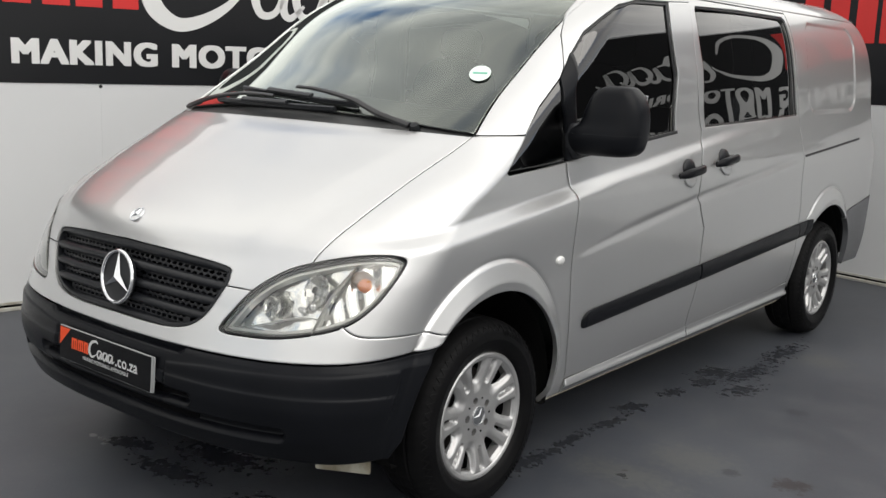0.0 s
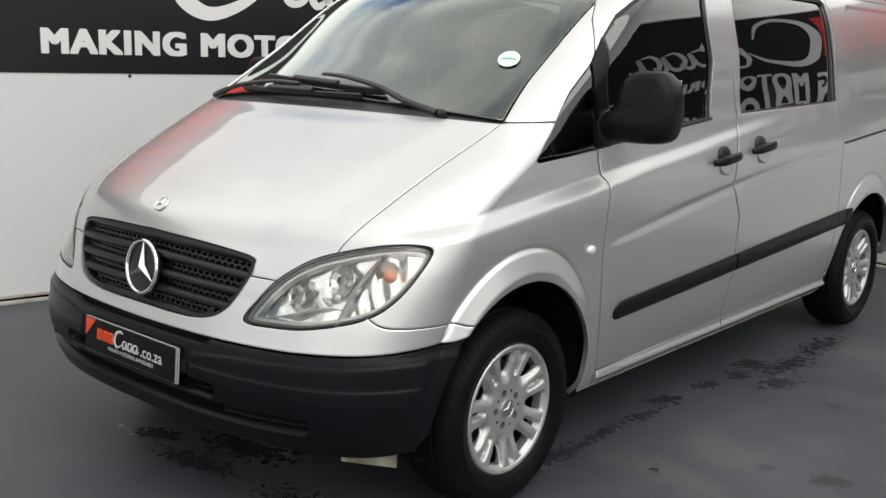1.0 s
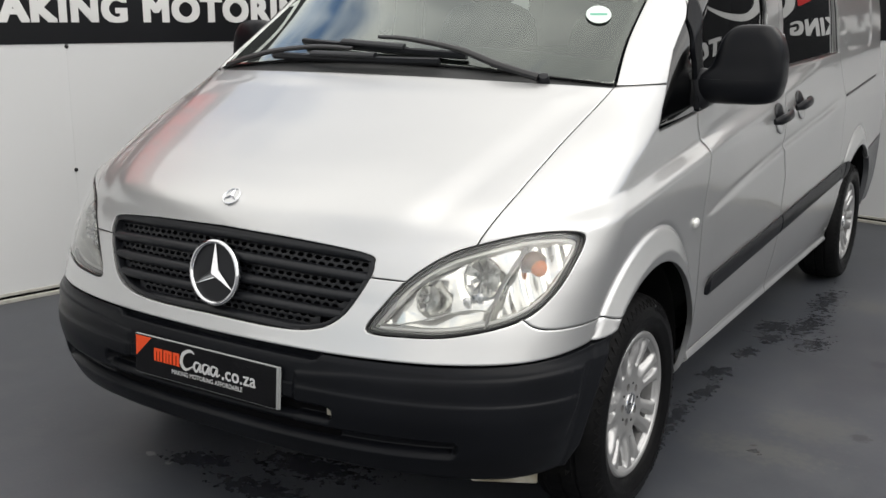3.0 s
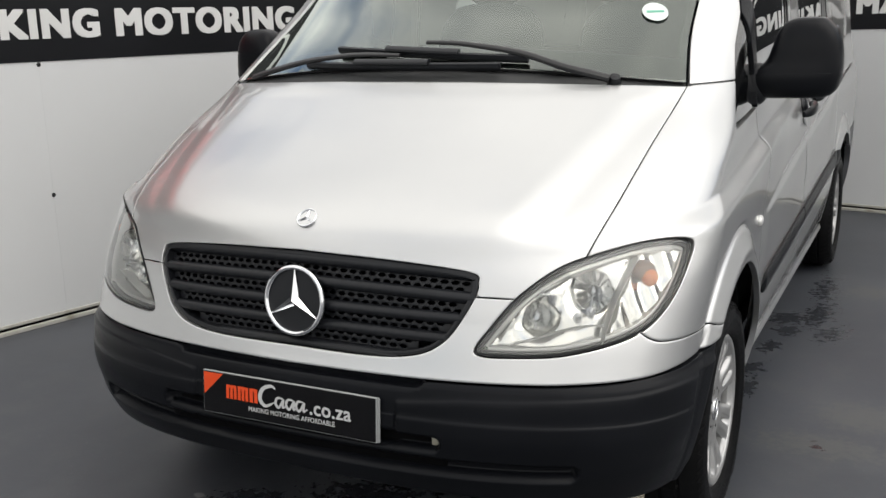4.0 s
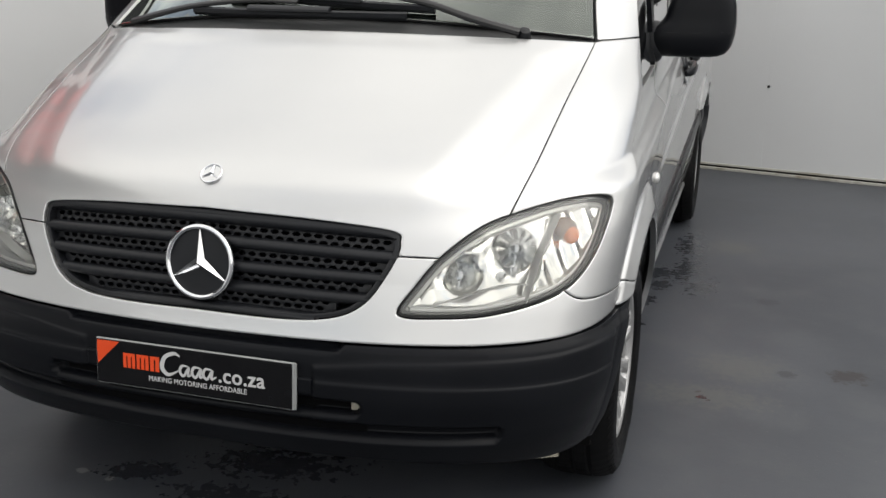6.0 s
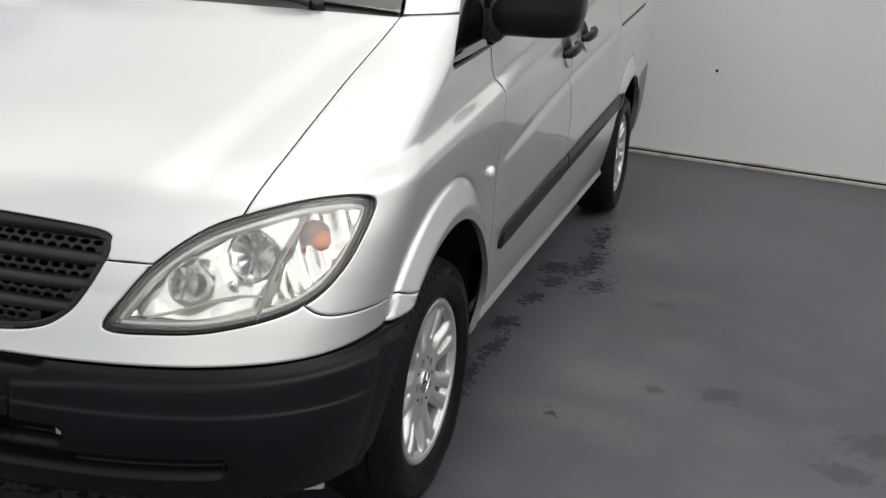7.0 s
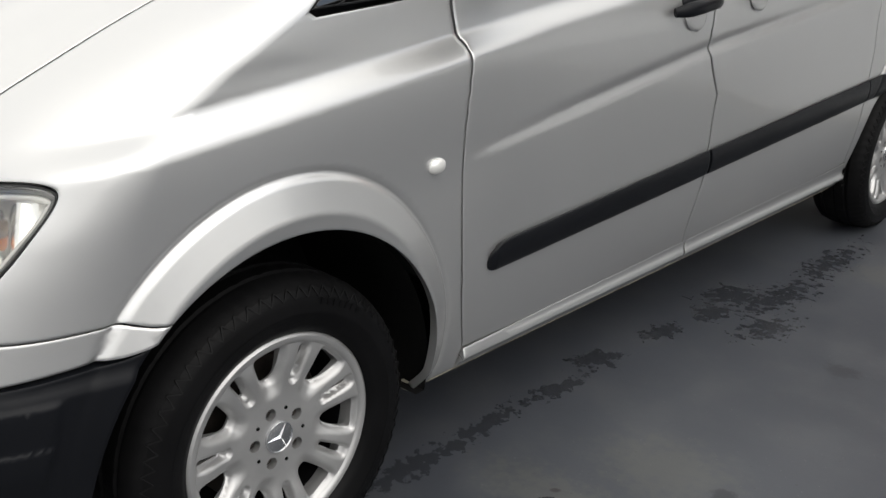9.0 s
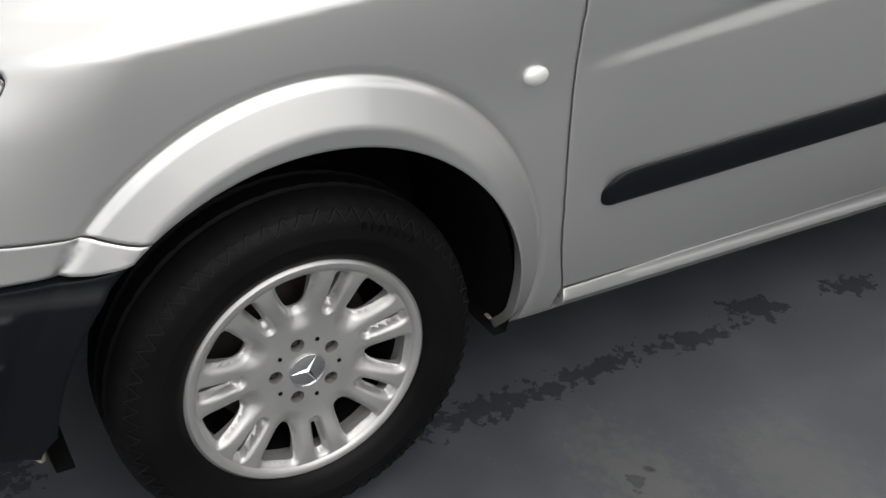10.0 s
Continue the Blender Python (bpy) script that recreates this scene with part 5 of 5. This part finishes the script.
    bm = bmesh.new()
    star(bm, m @ Matrix.Translation((0, 0, .0012)), .030, .0022, .16)
    lathe(bm, [(.0315 + .0012 * math.cos(b), .001 + .0012 * math.sin(b)) for b in np.arange(8) * math.pi / 4], 40, m @ Matrix.Rotation(radians(-90), 4, "Y"), closed=True)
    part("cap_star", bm, CHROME, wheel)
    bm = bmesh.new()
    lathe(bm, [(.06, -.060), (.148, -.060), (.150, -.063), (.150, -.080), (.06, -.080)], 48)
    part("brake_disc", bm, STEEL, wheel, "worn brake disc", smooth=True)
    # rim inside coloured near black to stand for the shade behind the spokes
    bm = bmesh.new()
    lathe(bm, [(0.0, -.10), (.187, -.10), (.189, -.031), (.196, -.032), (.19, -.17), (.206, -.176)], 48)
    part("barrel", bm, DARK, wheel, "inside of the rim with its shade painted near black")
    wheel.matrix_basis = pose(.893, -.004, .3285)
    return wheel


wheel = build_wheel()
for x, y, a in ((.893, 3.2, 23), (-.893, 0, 47), (-.893, 3.2, 11)):
    copy_thing(wheel, Matrix.Translation((x, y, .3285)) @ (Matrix.Rotation(math.pi, 4, "Z") if x < 0 else Matrix()) @ Matrix.Rotation(radians(a), 4, "X"))

# ---- number plate ----
m = Matrix.Translation((.001, -.822, .508)) @ Matrix.Rotation(radians(90 - 4), 4, "X")


def plate_bars(bm, x0, x1, n, y0, y1, g=.25):
    w = (x1 - x0) / (n - g)
    for i in range(n):
        box(bm, x0 + i * w, x0 + i * w + w * (1 - g), y0, y1, .0045, .0052, .0004, m)


bm = bmesh.new()
box(bm, -.262, .262, -.057, .057, -.010, -.004, .004, m @ Matrix.Translation((.004, -.002, 0)))
back = part("number_plate", bm, CLEAR_EDGE, van, "black dealer plate with an orange corner")
bm = bmesh.new()
box(bm, -.262, .262, -.057, .057, -.004, .0025, .0022, m)
part("plate_edge", bm, CLEAR_EDGE, back)
bm = bmesh.new()
box(bm, -.2595, .2595, -.0545, .0545, .002, .0040, .0015, m)
part("plate_face", bm, PLATE_BLACK, back)
bm = bmesh.new()
tri = [bm.verts.new(m @ Vector(p)) for p in ((-.257, .052, .0046), (-.195, .052, .0046), (-.257, -.008, .0046))]
bm.faces.new(tri)
low3 = [bm.verts.new(m @ Vector(p)) for p in ((-.257, .052, .004), (-.195, .052, .004), (-.257, -.008, .004))]
for i in range(3):
    bm.faces.new((tri[i], low3[i], low3[(i + 1) % 3], tri[(i + 1) % 3]))
part("orange_corner", bm, PLATE_ORANGE, back)
for a, b, n in ((-.185, -.152, 3), (-.148, -.115, 3), (-.111, -.086, 2)):
    bm = bmesh.new()
    plate_bars(bm, a, b, n, -.010, .020)
    box(bm, a, b, .019, .027, .0045, .0052, .0004, m)
    part("red_block", bm, PLATE_ORANGE, back)
bm = bmesh.new()
ribbon(bm, [(-.030, .036), (-.045, .042), (-.070, .030), (-.078, .004), (-.062, -.012), (-.035, 0.0)], [.003, .008, .010, .011, .008, .003], m, .0045, thick=.001)
for c in (-.018, .014, .044):
    ribbon(bm, [(c + .010, .014), (c - .006, .014), (c - .012, 0.0), (c - .002, -.010), (c + .012, .012), (c + .010, -.008), (c + .022, -.002)], [.003, .006, .007, .006, .005, .006, .003], m, .0047, thick=.001)
part("grey_stroke", bm, PLATE_GREY, back)
text_mesh(".co.za", .072, .192, -.014, .012, m, PLATE_GREY, back, out=.0046, fat=.022)
text_mesh("MAKING MOTORING AFFORDABLE", -.115, .145, -.034, -.021, m, PLATE_GREY, back, out=.0046, fat=.02)
bm = bmesh.new()
box(bm, -.30, .30, -.02, .02, -.03, -.011, .005, m)
part("plate_holder", bm, PLASTIC, back)

# ---- cabin ----
bm = bmesh.new()
box(bm, -.74, .74, .18, .62, .98, 1.17, .05)
box(bm, -.22, .22, .45, .80, .70, 1.10, .04)
for v in bm.verts:
    if v.co.z > 1.0:
        v.co.z += .05 * sstep(.2, .5, v.co.y)
dash = part("dashboard", bm, TRIM_IN, van, "black dashboard behind the windscreen", smooth=True)
bm = bmesh.new()
m = Matrix.Translation((-.38, .83, 1.14)) @ Matrix.Rotation(radians(-62), 4, "X") @ Matrix.Rotation(radians(90), 4, "Y")
lathe(bm, [(.19 + .015 * math.cos(a), .015 * math.sin(a)) for a in np.arange(10) * math.pi / 5], 40, m, closed=True)
lathe(bm, [(0, .03), (.06, .03), (.07, .0), (.05, -.06)], 24, m)
for a in (0, 120, 240):
    box(bm, -.008, .008, -.018, .018, .05, .19, .004, m @ Matrix.Rotation(radians(a), 4, "X"))
part("steering_wheel", bm, TRIM_IN, van, "black steering wheel", smooth=True)
for x, w in ((-.42, .25), (.30, .30)):
    bm = bmesh.new()
    superblob(bm, Matrix.Translation((x, 1.12, .86)) @ Matrix.Diagonal((w, .26, .10, 1)), 4)
    seat = part("front_seat", bm, CLOTH, van, "dark cloth front seat", smooth=True)
    bm = bmesh.new()
    superblob(bm, Matrix.Translation((x, 1.40, 1.17)) @ Matrix.Rotation(radians(-12), 4, "X") @ Matrix.Diagonal((w, .075, .33, 1)), 4)
    part("backrest", bm, CLOTH, seat, smooth=True)
    for dx in ((0,) if w < .3 else (-.14, .14)):
        bm = bmesh.new()
        superblob(bm, Matrix.Translation((x + dx, 1.49, 1.57)) @ Matrix.Rotation(radians(-8), 4, "X") @ Matrix.Diagonal((.125, .045, .085, 1)), 3)
        part("headrest", bm, CLOTH, seat, smooth=True)
bm = bmesh.new()
box(bm, -.78, .78, .62, 2.70, .34, .42)
box(bm, -.80, .80, 1.72, 1.76, .42, 1.30)
part("cabin_floor", bm, TRIM_IN, van, "dark load floor and bulkhead")
